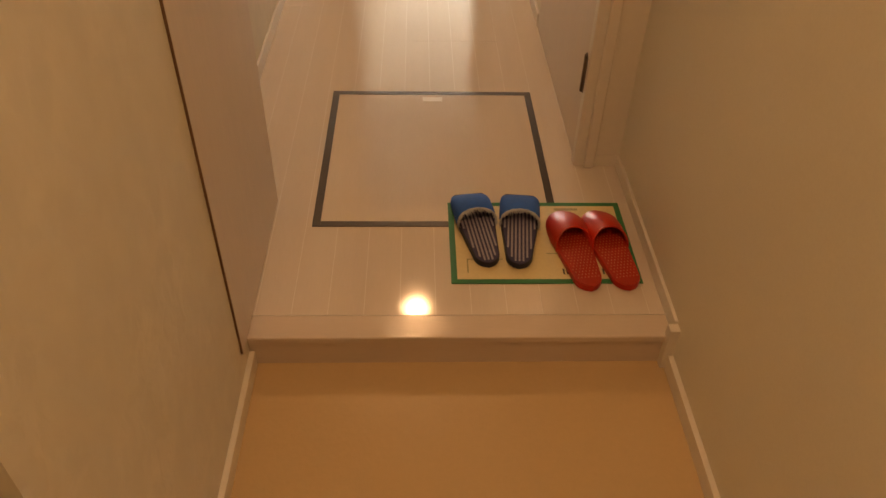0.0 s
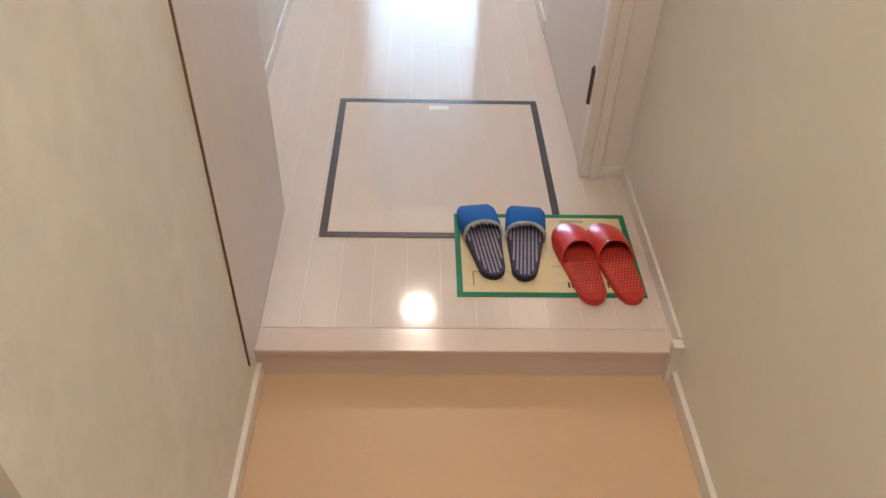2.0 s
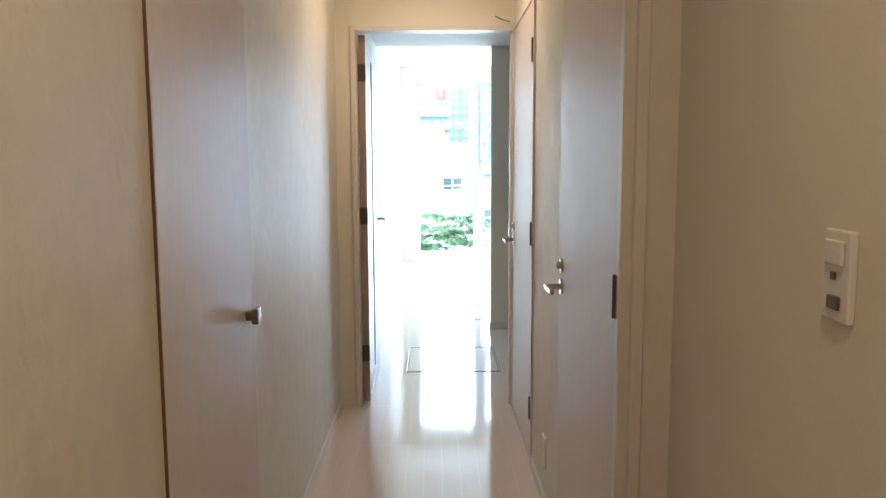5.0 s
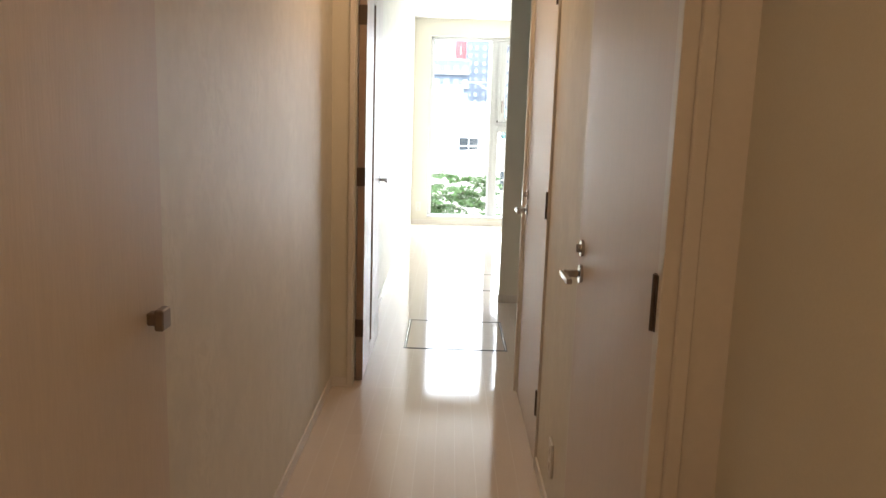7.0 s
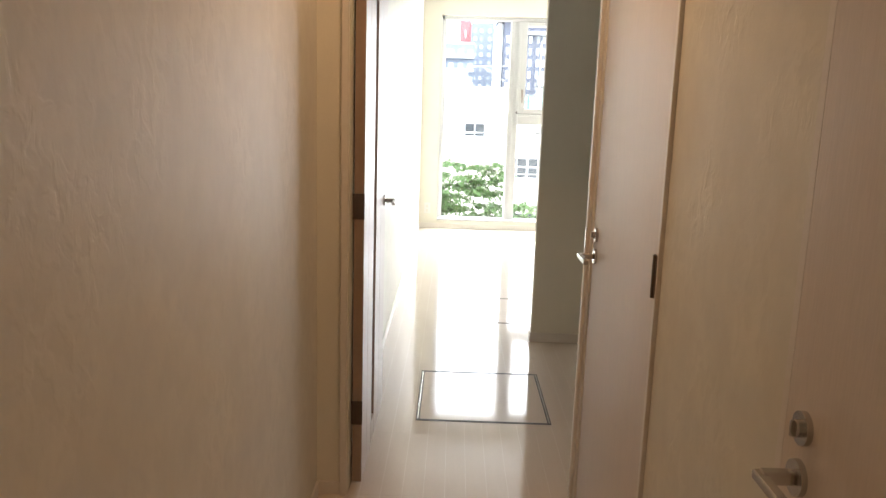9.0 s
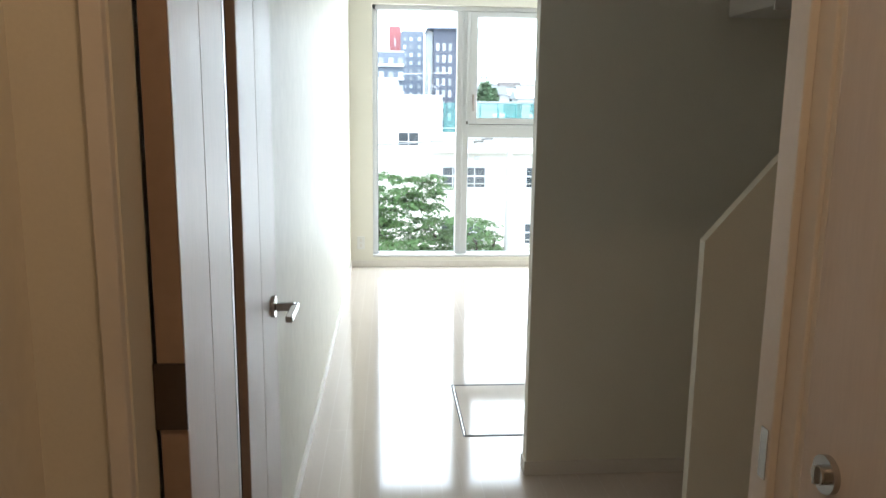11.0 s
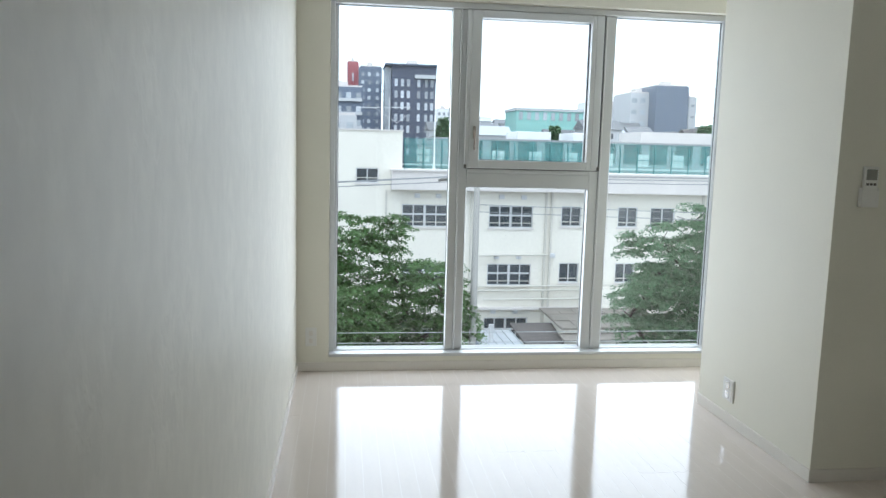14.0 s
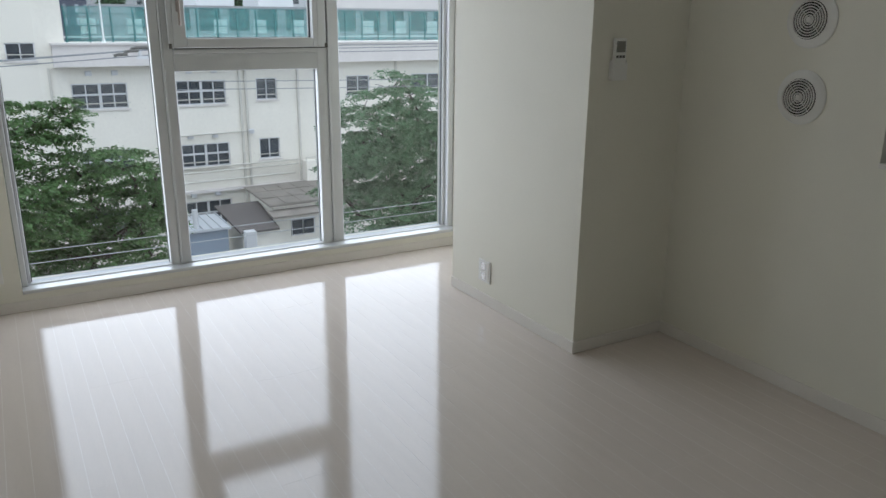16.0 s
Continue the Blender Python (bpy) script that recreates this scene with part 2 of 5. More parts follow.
boxes("wall_corridor_west_back", M_PLAIN, (-0.27, -0.085, GZ, -0.23, 0.47, CEIL), label="plain wall behind the shoe cupboard", category="wall")
boxes("wall_corridor_east", M_PAPER, (0.790, 1.481, 0, 1.02, 2.138, CEIL), label="cream embossed wallpaper between two corridor doors", category="wall")
boxes("wall_corridor_east_return", M_PLAIN, (0.815, 0.625, 0, 1.02, 0.634, CEIL), label="narrow plain wall return beside the toilet door", category="wall")
boxes("wall_above_toilet_door", M_PLAIN, (0.790, 0.634, 2.03, 1.02, 1.481, CEIL), label="plain cream wall above the toilet door", category="wall")
boxes("wall_above_bathroom_door", M_PLAIN, (0.790, 2.138, 2.03, 1.02, 2.98, CEIL), label="plain cream wall above the bathroom door", category="wall")
boxes("wall_behind_toilet_door", M_PLAIN, (0.96, 0.634, 0, 1.02, 1.481, 2.03), label="plain wall behind the toilet door", category="wall")
boxes("wall_behind_bathroom_door", M_PLAIN, (0.96, 2.138, 0, 1.02, 2.98, 2.03), label="plain wall behind the bathroom door", category="wall")
boxes("wall_corridor_end", M_PLAIN, (-0.27, 2.98, 0, -0.035, 3.06, CEIL + 0.3), (0.80, 2.98, 0, 1.02, 3.06, CEIL + 0.3), (-0.035, 2.98, 2.03, 0.80, 3.06, CEIL + 0.3),
      label="plain end wall around the glazed door", category="wall")
boxes("wall_room_west", M_PAPER, (-0.27, 3.06, 0, -0.068, 9.02, RCEIL), label="white embossed wallpaper along the living room", category="wall")
boxes("wall_partition", M_PLAIN, (0.812, 4.87, 0, 3.06, 4.935, RCEIL), label="plain white partition beside the kitchen", category="wall")
boxes("wall_kitchen_south", M_PLAIN, (1.02, 2.98, 0, 2.32, 3.06, RCEIL), label="plain wall behind the kitchen", category="wall")
boxes("wall_kitchen_east", M_PLAIN, (2.20, 3.06, 0, 2.32, 4.87, RCEIL), label="plain kitchen side wall", category="wall")
boxes("wall_room_east", M_PLAIN, (2.845, 4.935, 0, 3.06, 5.9, RCEIL), (2.845, 6.275, 0, 3.06, 9.02, RCEIL), (2.845, 5.9, 0, 3.06, 6.275, 0.975), (2.845, 5.9, 1.94, 3.06, 6.275, RCEIL), label="plain white living room wall", category="wall")
boxes("wall_pillar", M_PLAIN, (2.292, 7.22, 0, 2.845, 8.30, RCEIL), label="white wallpapered pillar beside the window", category="pillar")
boxes("wall_north", M_PLAIN, (-0.27, 9.02, 0, 0.133, 9.30, RCEIL), (2.76, 9.02, 0, 3.06, 9.30, RCEIL), (0.133, 9.02, 2.345, 2.76, 9.30, RCEIL), (0.133, 9.02, 0, 2.76, 9.30, 0.09),
      label="white wall around the large window", category="wall")
boxes("ceiling_corridor", M_CEIL, (-0.27, -2.0, CEIL, 1.02, 2.98, CEIL + 0.1), label="white papered corridor ceiling", category="ceiling")
boxes("ceiling_kitchen", M_CEIL, (-0.068, 3.06, 2.20, 2.20, 4.868, RCEIL - 0.001), label="lowered white ceiling over the kitchen passage", category="ceiling")
boxes("ceiling_room", M_CEIL, (-0.27, 2.98, RCEIL, 3.06, 9.30, RCEIL + 0.1), label="white papered living room ceiling", category="ceiling")
boxes("floor_entrance", M_GENKAN, (-0.27, -2.0, GZ - 0.1, 1.02, 0.0, GZ), label="yellow-beige smooth entrance floor", category="floor")
floor_c = boxes("floor_corridor", M_JOINT, (-0.27, 0.06, GZ - 0.1, 1.02, 2.98, -0.0003), label="glossy pale wood corridor floor", category="floor")
floor_r = boxes("floor_room", M_JOINT, (-0.27, 2.98, GZ - 0.1, 3.06, 9.05, -0.0003), label="glossy whitewashed wood living room floor", category="floor")
boxes("entrance_step", M_NOSE, (-0.27, 0.0, GZ - 0.05, 0.902, 0.012, -0.018), (-0.27, 0.0125, -0.018, 0.0, 0.06, 0.0), (0.0005, -0.006, -0.018, 0.902, 0.06, 0.0), bevel=0.002, label="pale wood step up from the entrance", category="step")


# ---------- window ----------
def build_window():
    y0, y1 = 9.10, 9.175
    win = thing("window_1", 1.43, 9.14, 0.09, "large silver aluminium window with an opening top sash", "window", kind="structure")
    box_part("window_sill", M_ALU, win, (0.135, 9.015, 0.092, 2.758, 9.10, 0.112), bevel=0.003)
    box_part("window_frame", M_ALU, win, (0.135, 9.08, 0.112, 0.164, 9.18, 2.343), (2.715, 9.08, 0.112, 2.758, 9.18, 2.343),
             (0.135, 9.08, 2.305, 2.758, 9.18, 2.343), (0.135, 9.101, 0.094, 2.758, 9.18, 0.118), (0.164, y0 + 0.02, 0.118, 0.182, y1, 2.305), (2.695, y0 + 0.02, 0.118, 2.715, y1, 2.305), bevel=0.003)
    for a, b in ((0.893, 1.008), (1.822, 1.962)):
        mid = (a + b) / 2
        box_part("mullion", M_ALU, win, (a, y0, 0.118, mid - 0.006, y1, 2.305), (mid - 0.006, y0 - 0.012, 0.118, mid + 0.006, y1, 2.305), (mid + 0.006, y0, 0.118, b, y1, 2.305), bevel=0.003)
    box_part("transom", M_ALU, win, (1.008, y0 - 0.004, 1.19, 1.822, y1, 1.285), (1.008, y0 - 0.02, 1.285, 1.822, y1, 1.31), bevel=0.003)
    sash = box_part("sash", M_ALU, win, (1.012, y0 - 0.03, 1.315, 1.078, y1 - 0.01, 2.301), (1.792, y0 - 0.03, 1.315, 1.8205, y1 - 0.01, 2.301),
                    (1.078, y0 - 0.03, 1.315, 1.792, y1 - 0.01, 1.368), (1.078, y0 - 0.03, 2.255, 1.792, y1 - 0.01, 2.301),
                    (0.984, y0 - 0.03, 1.315, 1.0118, y0 - 0.0135, 2.301), (1.8207, y0 - 0.03, 1.315, 1.872, y0 - 0.0135, 2.301), bevel=0.003)
    box_part("gasket", M_RUBBER, sash, (1.078, y0 + 0.012, 1.368, 1.082, y0 + 0.03, 2.255), (1.788, y0 + 0.012, 1.368, 1.792, y0 + 0.03, 2.255), (1.082, y0 + 0.012, 1.368, 1.788, y0 + 0.03, 1.372),
             (1.8723, y0 - 0.026, 1.315, 1.8765, y0 - 0.0135, 2.301), (1.012, y0 - 0.026, 1.3105, 1.872, y0 - 0.0205, 1.3147))
    bm = bmesh.new()
    add_box(bm, 1.034, y0 - 0.042, 1.50, 1.054, y0 - 0.03, 1.58, bevel=0.003)
    add_cyl(bm, (1.044, y0 - 0.062, 1.555), "y", 0.008, 0.008, 0.02)
    add_box(bm, 1.036, y0 - 0.068, 1.43, 1.050, y0 - 0.058, 1.57, bevel=0.004)
    part("sash_handle", bm, M_KNOB, sash, "small steel sash handle")
    box_part("sash_stop", M_DARKPL, sash, (0.982, y0 - 0.036, 1.312, 0.998, y0 - 0.0305, 1.338), (1.862, y0 - 0.036, 1.312, 1.878, y0 - 0.0305, 1.338))
    for a, b, c, e in ((0.182, 0.893, 0.118, 2.305), (1.008, 1.822, 0.118, 1.19), (1.082, 1.788, 1.372, 2.255), (1.962, 2.695, 0.118, 2.305)):
        p = box_part("pane", M_GLASS, win, (a, 9.146, c, b, 9.152, e))
        p.visible_shadow = False
    box_part("gasket", M_RUBBER, win, *[(x, 9.141, 0.118, x + 0.003, 9.1455, 2.305) for x in (0.182, 0.890, 1.962, 2.692)], *[(x, 9.141, 0.118, x + 0.003, 9.1455, 1.19) for x in (1.008, 1.819)])


build_window()


# ---------- doors ----------
def lever(bm, x, y, z, side, along):
    """A lever handle: round rose, square neck and flat lever. side: the way it stands out in x; along: the way it points in y."""
    add_cyl(bm, (x if side > 0 else x - 0.008, y, z), "x", 0.025, 0.025, 0.008, 28)
    add_box(bm, x + side * 0.008, y - 0.009, z - 0.009, x + side * 0.052, y + 0.009, z + 0.009, bevel=0.002)
    add_box(bm, x + side * 0.044, y - along * 0.009, z - 0.007, x + side * 0.060, y + along * 0.115, z + 0.007, bevel=0.002)


def hinge(bm, x, y, z, h=0.10):
    add_cyl(bm, (x, y, z - h / 2), "z", 0.0065, 0.0065, h, 12)
    add_box(bm, x - 0.001, y - 0.014, z - h / 2, x + 0.004, y + 0.014, z + h / 2, bevel=0.001)


def side_door(name, y0, y1, label, near):
    """A closed flush door in the corridor's east wall; hinged at y0."""
    door = thing(name, 0.80, (y0 + y1) / 2, 0.0, label, "door", kind="structure")
    leaf = box_part("leaf", M_DOOR, door, (0.785, y0 + 0.004, 0.006, 0.821, y1, 2.0), bevel=0.0015)
    box_part("door_frame", M_CASING, door, (0.780, y0 - near, 0, 0.955, y0, 2.03), (0.7875, y1 + 0.004, 0, 0.955, y1 + 0.024, 2.03), (0.780, y0, 2.004, 0.955, y1 + 0.004, 2.03), bevel=0.0015)
    for z in (0.26, 1.025, 1.79):
        bm = bmesh.new()
        hinge(bm, 0.7795, y0 + 0.004, z)
        part("hinge", bm, M_BRONZE, leaf, "dark bronze hinge", True)
    bm = bmesh.new()
    lever(bm, 0.785, y1 - 0.058, 0.925, -1, -1)
    part("door_handle", bm, M_STEEL, leaf, "satin steel lever handle", True)
    bm = bmesh.new()
    add_cyl(bm, (0.777, y1 - 0.058, 0.995), "x", 0.023, 0.023, 0.008, 28)
    add_cyl(bm, (0.769, y1 - 0.058, 0.995), "x", 0.012, 0.012, 0.008, 20)
    add_box(bm, 0.765, y1 - 0.060, 0.984, 0.770, y1 - 0.056, 1.006)
    part("lock", bm, M_STEEL, leaf, "round steel thumb-turn lock", True)
    return door


d1 = side_door("door_1", 0.652, 1.455, "closed pale wood-print toilet door with lever handle", 0.032)
side_door("door_2", 2.156, 2.95, "closed pale wood-print bathroom door with lever handle", 0.016)
box_part("architrave", M_CASING, d1, (0.806, 0.606, 0, 0.834, 0.6195, 2.03), bevel=0.003)


def glazed_door():
    d = thing("door_3", -0.015, 3.06, 0.0, "open white door with a narrow smoked glass slit", "door", kind="structure")
    GROOVE = 3.66
    ya, yb, xa, xb = 3.062, 3.865, -0.030, 0.006
    leaf = box_part("leaf", M_DOOR, d, (xa, ya, 0.008, xb, 3.213, 1.995), (xa, 3.217, 0.008, xb, 3.363, 1.995), (xa + 0.003, 3.212, 0.008, xb - 0.003, 3.218, 1.995),
                    (xa + 0.003, 3.362, 0.008, xb - 0.003, 3.388, 1.995), (xa, 3.480, 0.008, xb, GROOVE - 0.002, 1.995), (xa, GROOVE + 0.002, 0.008, xb, yb, 1.995), (xa + 0.003, GROOVE - 0.003, 0.008, xb - 0.003, GROOVE + 0.003, 1.995),
                    (xa + 0.001, 3.388, 1.90, xb - 0.001, 3.480, 1.995), (xa + 0.001, 3.388, 0.008, xb - 0.001, 3.480, 0.10))
    box_part("glass_slit", M_SLIT, leaf, (xa + 0.012, 3.3885, 0.10, xb - 0.017, 3.4795, 1.90), label="smoked glass slit")
    box_part("glass_bead", M_ALU, leaf, (xa + 0.004, 3.371, 0.10, xb - 0.0005, 3.387, 1.90), bevel=0.001)
    box_part("slit_reveal", M_EDGE, leaf, (xb - 0.0165, 3.4765, 0.10, xb - 0.001, 3.4798, 1.90), label="bare brown reveal of the slit")
    box_part("door_edge", M_EDGE, leaf, (xa + 0.001, ya - 0.003, 0.008, xb - 0.001, ya - 0.0002, 1.995))
    for z in (0.28, 1.04, 1.80):
        box_part("hinge", M_BRONZE, leaf, (xa - 0.004, ya - 0.0065, z - 0.045, xb + 0.001, ya - 0.0035, z + 0.045), label="dark bronze hinge")
    bm = bmesh.new()
    lever(bm, xb, 3.795, 0.970, 1, -1)
    part("door_handle", bm, M_STEEL, leaf, "satin steel lever handle", True)
    box_part("door_frame", M_CASING, d, (-0.062, 2.965, 0, -0.038, 3.058, 2.03), (0.782, 2.965, 0, 0.80, 3.07, 2.03), (-0.038, 2.965, 2.004, 0.782, 3.07, 2.03), (0.770, 3.0, 0, 0.782, 3.03, 2.004), bevel=0.0015)
    box_part("strike_plate", M_STEEL, d, (0.7682, 3.006, 0.93, 0.7698, 3.024, 1.0))


glazed_door()


def cupboard():
    c = thing("shoe_cupboard", -0.1, 0.21, 0.0, "tall pale wood-print shoe cupboard with a small knob", "cupboard")
    box_part("body", M_DOOR, c, (-0.228, -0.055, 0.004, -0.016, 0.455, 2.30), bevel=0.001)
    leaf = box_part("cupboard_door", M_DOOR, c, (-0.012, -0.0538, 0.010, 0.005, 0.45, 2.30), bevel=0.001)
    # thin strip added to paint the shadow along the leaf's near edge
    box_part("edge_shade", M_EDGESHADE, leaf, (-0.012, -0.0562, 0.010, 0.004, -0.0541, 2.30), label="thin brown strip coloured as the shaded door edge")
    box_part("plinth", M_DARKPL, c, (-0.10, 0.062, 0.0002, -0.03, 0.45, 0.0038))
    bm = bmesh.new()
    add_box(bm, 0.005, 0.382, 1.032, 0.022, 0.400, 1.050, bevel=0.002)
    add_box(bm, 0.018, 0.376, 1.026, 0.031, 0.406, 1.056, bevel=0.002)
    part("knob", bm, M_KNOB, leaf, "square dark steel knob")


cupboard()


# ---------- hatches ----------
def hatch(x0, y0, x1, y1, label, w=0.017, rim=True):
    h = thing("floor_hatch", (x0 + x1) / 2, (y0 + y1) / 2, 0.0, label, "floor hatch", "floor inspection hatches")
    box_part("lid", M_PLANK, h, (x0 + w, y0 + w, -0.0011, x1 - w, y1 - w, 0.001))
    box_part("frame", M_RIMDARK if rim else M_RIM, h, (x0, y0, -0.001, x0 + w, y1, 0.002), (x1 - w, y0, -0.001, x1, y1, 0.002), (x0 + w, y0, -0.001, x1 - w, y0 + w, 0.002), (x0 + w, y1 - w, -0.001, x1 - w, y1, 0.002), bevel=0.0008)
    for u in (x0, x1 - w) if rim else ():
        box_part("frame_rim", M_STEEL, h, (u + w * 0.36, y0 + w, 0.0005, u + w * 0.64, y1 - w, 0.0028))
    return h


h1 = hatch(0.098, 0.358, 0.706, 1.014, "square underfloor hatch with dark bronze rim in the corridor", 0.02, False)
hatch(0.178, 3.648, 0.788, 4.295, "square underfloor hatch with dark metal rim in the doorway")
hatch(0.60, 5.235, 1.21, 5.885, "square underfloor hatch with dark metal rim in the living room")
box_part("lift_plate", M_PLASTIC, h1, (0.372, 0.955, 0.0012, 0.432, 0.978, 0.0024), bevel=0.0004, label="small pale lifting plate")


# ---------- baseboards ----------
boxes("baseboard_entrance", M_TRIM, (0.0, -0.70, GZ, 0.012, -0.002, GZ + 0.042), bevel=0.001, label="slim white baseboard of the entrance", category="baseboard")
boxes("baseboard_entrance_east", M_TRIM, (0.890, -0.70, GZ, 0.902, -0.021, GZ + 0.042), (0.880, -0.02, GZ, 0.902, 0.004, 0.03), (0.894, 0.004, 0.0005, 0.902, 0.617, 0.036), (0.822, 0.617, 0.0005, 0.902, 0.625, 0.036),
      bevel=0.001, label="slim white baseboard beside the step", category="baseboard")
boxes("baseboard_corridor_west", M_TRIM, (-0.145, 0.47, 0.0005, -0.137, 2.972, 0.05), (-0.137, 2.972, 0.0005, -0.063, 2.98, 0.05), bevel=0.001, label="slim white corridor baseboard", category="baseboard")
boxes("baseboard_corridor_east", M_TRIM, (0.782, 1.482, 0.0005, 0.790, 2.136, 0.05), bevel=0.001, label="slim white corridor baseboard", category="baseboard")
boxes("baseboard_room_west", M_TRIM, (-0.068, 3.06, 0.0005, -0.060, 9.012, 0.058), bevel=0.001, label="slim white living room baseboard", category="baseboard")
boxes("baseboard_partition", M_TRIM, (0.804, 4.862, 0.0005, 2.20, 4.87, 0.058), (0.804, 4.87, 0.0005, 0.812, 4.943, 0.058), (0.812, 4.935, 0.0005, 2.837, 4.943, 0.058), bevel=0.001, label="white baseboard round the partition", category="baseboard")
boxes("baseboard_pillar", M_TRIM, (2.284, 7.212, 0.0005, 2.292, 8.30, 0.058), (2.292, 7.212, 0.0005, 2.837, 7.22, 0.058), bevel=0.001, label="white baseboard round the pillar", category="baseboard")
boxes("baseboard_room_east", M_TRIM, (2.837, 4.943, 0.0005, 2.845, 7.212, 0.058), bevel=0.001, label="white living room baseboard", category="baseboard")
boxes("baseboard_north", M_TRIM, (-0.060, 9.012, 0.0005, 2.845, 9.02, 0.058), bevel=0.001, label="white baseboard below the window", category="baseboard")


# ---------- small window in the east wall ----------
def small_window():
    w = thing("window_2", 2.9, 6.1, 1.01, "small side window with aluminium frame and dark glass", "window", kind="structure")
    box_part("window_sill", M_CASING, w, (2.832, 5.902, 0.976, 2.905, 6.273, 0.994), bevel=0.002)
    box_part("window_frame", M_ALU, w, (2.905, 6.219, 0.976, 2.99, 6.274, 1.939), (2.905, 5.901, 0.976, 2.99, 5.95, 1.939), (2.905, 5.95, 0.976, 2.99, 6.219, 1.028), (2.905, 5.95, 1.895, 2.99, 6.219, 1.939), bevel=0.002)
    sash = box_part("sash", M_ALU, w, (2.925, 6.192, 1.029, 2.965, 6.2185, 1.894), (2.925, 5.951, 1.029, 2.965, 5.978, 1.894), (2.925, 5.978, 1.029, 2.965, 6.192, 1.06), (2.925, 5.978, 1.865, 2.965, 6.192, 1.894), bevel=0.0015)
    box_part("gasket", M_RUBBER, sash, (2.924, 6.188, 1.06, 2.932, 6.1918, 1.865), (2.924, 5.978, 1.06, 2.932, 6.188, 1.064))
    box_part("seal", M_RUBBER, w, (2.902, 6.2695, 0.9945, 2.9048, 6.274, 1.939), (2.902, 5.905, 0.9942, 2.9048, 6.269, 0.998))
    box_part("pane", M_GREYPANE, w, (2.945, 5.978, 1.06, 2.951, 6.192, 1.865))


M_GREYPANE = surface("dark grey pane", (0.06, 0.066, 0.075), 0.08, spread=0.03, bump=0)
small_window()


# ---------- fittings in the living room ----------
M_VENTDARK = surface("dark vent throat", (0.03, 0.029, 0.025), 0.8, spread=0.05, bump=0)


def wall_vent(y, z):
    v = thing("wall_vent", 2.8450, y, z - 0.105, "round white plastic ventilation grille on the wall", "vent", "round wall vents")
    bm = bmesh.new()
    add_cyl(bm, (2.8390, y, z), "x", 0.104, 0.104, 0.006, 40)
    add_cyl(bm, (2.8270, y, z), "x", 0.082, 0.100, 0.012, 40)
    part("flange", bm, M_PLASTIC, v, "", True)
    bm = bmesh.new()
    add_cyl(bm, (2.8258, y, z), "x", 0.0715, 0.0715, 0.001, 40)
    part("opening", bm, M_VENTDARK, v, "dark vent opening", True)
    for r in (0.017, 0.027, 0.037, 0.047, 0.057, 0.067):
        bm = bmesh.new()
        seg, k = 36, 6
        ring = []
        for i in range(seg):
            a = i * 2 * math.pi / seg
            row = []
            for j in range(k):
                b = j * 2 * math.pi / k
                rr = r + 0.0024 * math.cos(b)
                row.append(bm.verts.new((2.8220 + 0.004 * math.sin(b), y + rr * math.cos(a), z + rr * math.sin(a))))
            ring.append(row)
        for i in range(seg):
            for j in range(k):
                bm.faces.new((ring[i][j], ring[(i + 1) % seg][j], ring[(i + 1) % seg][(j + 1) % k], ring[i][(j + 1) % k]))
        part("ring", bm, M_PLASTIC, v, "", True)
    bm = bmesh.new()
    add_cyl(bm, (2.8180, y, z), "x", 0.010, 0.013, 0.008, 20)
    part("knob", bm, M_PLASTIC, v, "", True)
    for a in (45, 135, 225, 315):
        bm = bmesh.new()
        c, s = math.cos(radians(a)), math.sin(radians(a))
        add_tube(bm, [(2.8235, y + 0.012 * c, z + 0.012 * s), (2.8235, y + 0.070 * c, z + 0.070 * s)], 0.0014, 6)
        part("spoke", bm, M_PLASTIC, v)


wall_vent(6.62, 1.482)
wall_vent(6.62, 1.195)


def remote_control():
    r = thing("air_conditioner_remote", 2.4350, 7.2150, 1.2320, "white air conditioner remote in a wall holder", "remote control")
    box_part("holder", M_PLASTIC, r, (2.3950, 7.1980, 1.2320, 2.4010, 7.2190, 1.3140), (2.4690, 7.1980, 1.2320, 2.4750, 7.2190, 1.3140), (2.4010, 7.2140, 1.2320, 2.4690, 7.2190, 1.3140), (2.3950, 7.1940, 1.2320, 2.4750, 7.1980, 1.3020), bevel=0.0010)
    body = box_part("handset", M_PLASTIC, r, (2.4025, 7.1985, 1.2420, 2.4675, 7.2135, 1.4040), bevel=0.0030, seg=2)
    box_part("display", M_LCD, body, (2.4110, 7.1968, 1.3470, 2.4590, 7.1983, 1.3920), label="dark grey display")
    for i in range(3):
        box_part("button", M_DARKPL, body, (2.4120 + i * 0.0170, 7.1966, 1.3240, 2.4240 + i * 0.0170, 7.1983, 1.3340))


remote_control()


def outlet(name, label, face, u0, u1, z0, z1, at, slots):
    """A wall plate. face: 'x-' on a wall that looks to -x, 'y-' on one that looks to -y."""
    o = thing(name, at if face == "x-" else (u0 + u1) / 2, (u0 + u1) / 2 if face == "x-" else at, z0, label, "outlet")

    def b(u, v, w0, w1, d0, d1):
        return (at - d1, u, w0, at - d0, v, w1) if face == "x-" else (u, at - d1, w0, v, at - d0, w1)
    box_part("plate", M_PLASTIC, o, b(u0, u1, z0, z1, 0.0005, 0.008), bevel=0.002)
    for u, v, w0, w1, m in slots:
        box_part("socket", m, o, b(u, v, w0, w1, 0.0085, 0.011), bevel=0.0008)
    return o


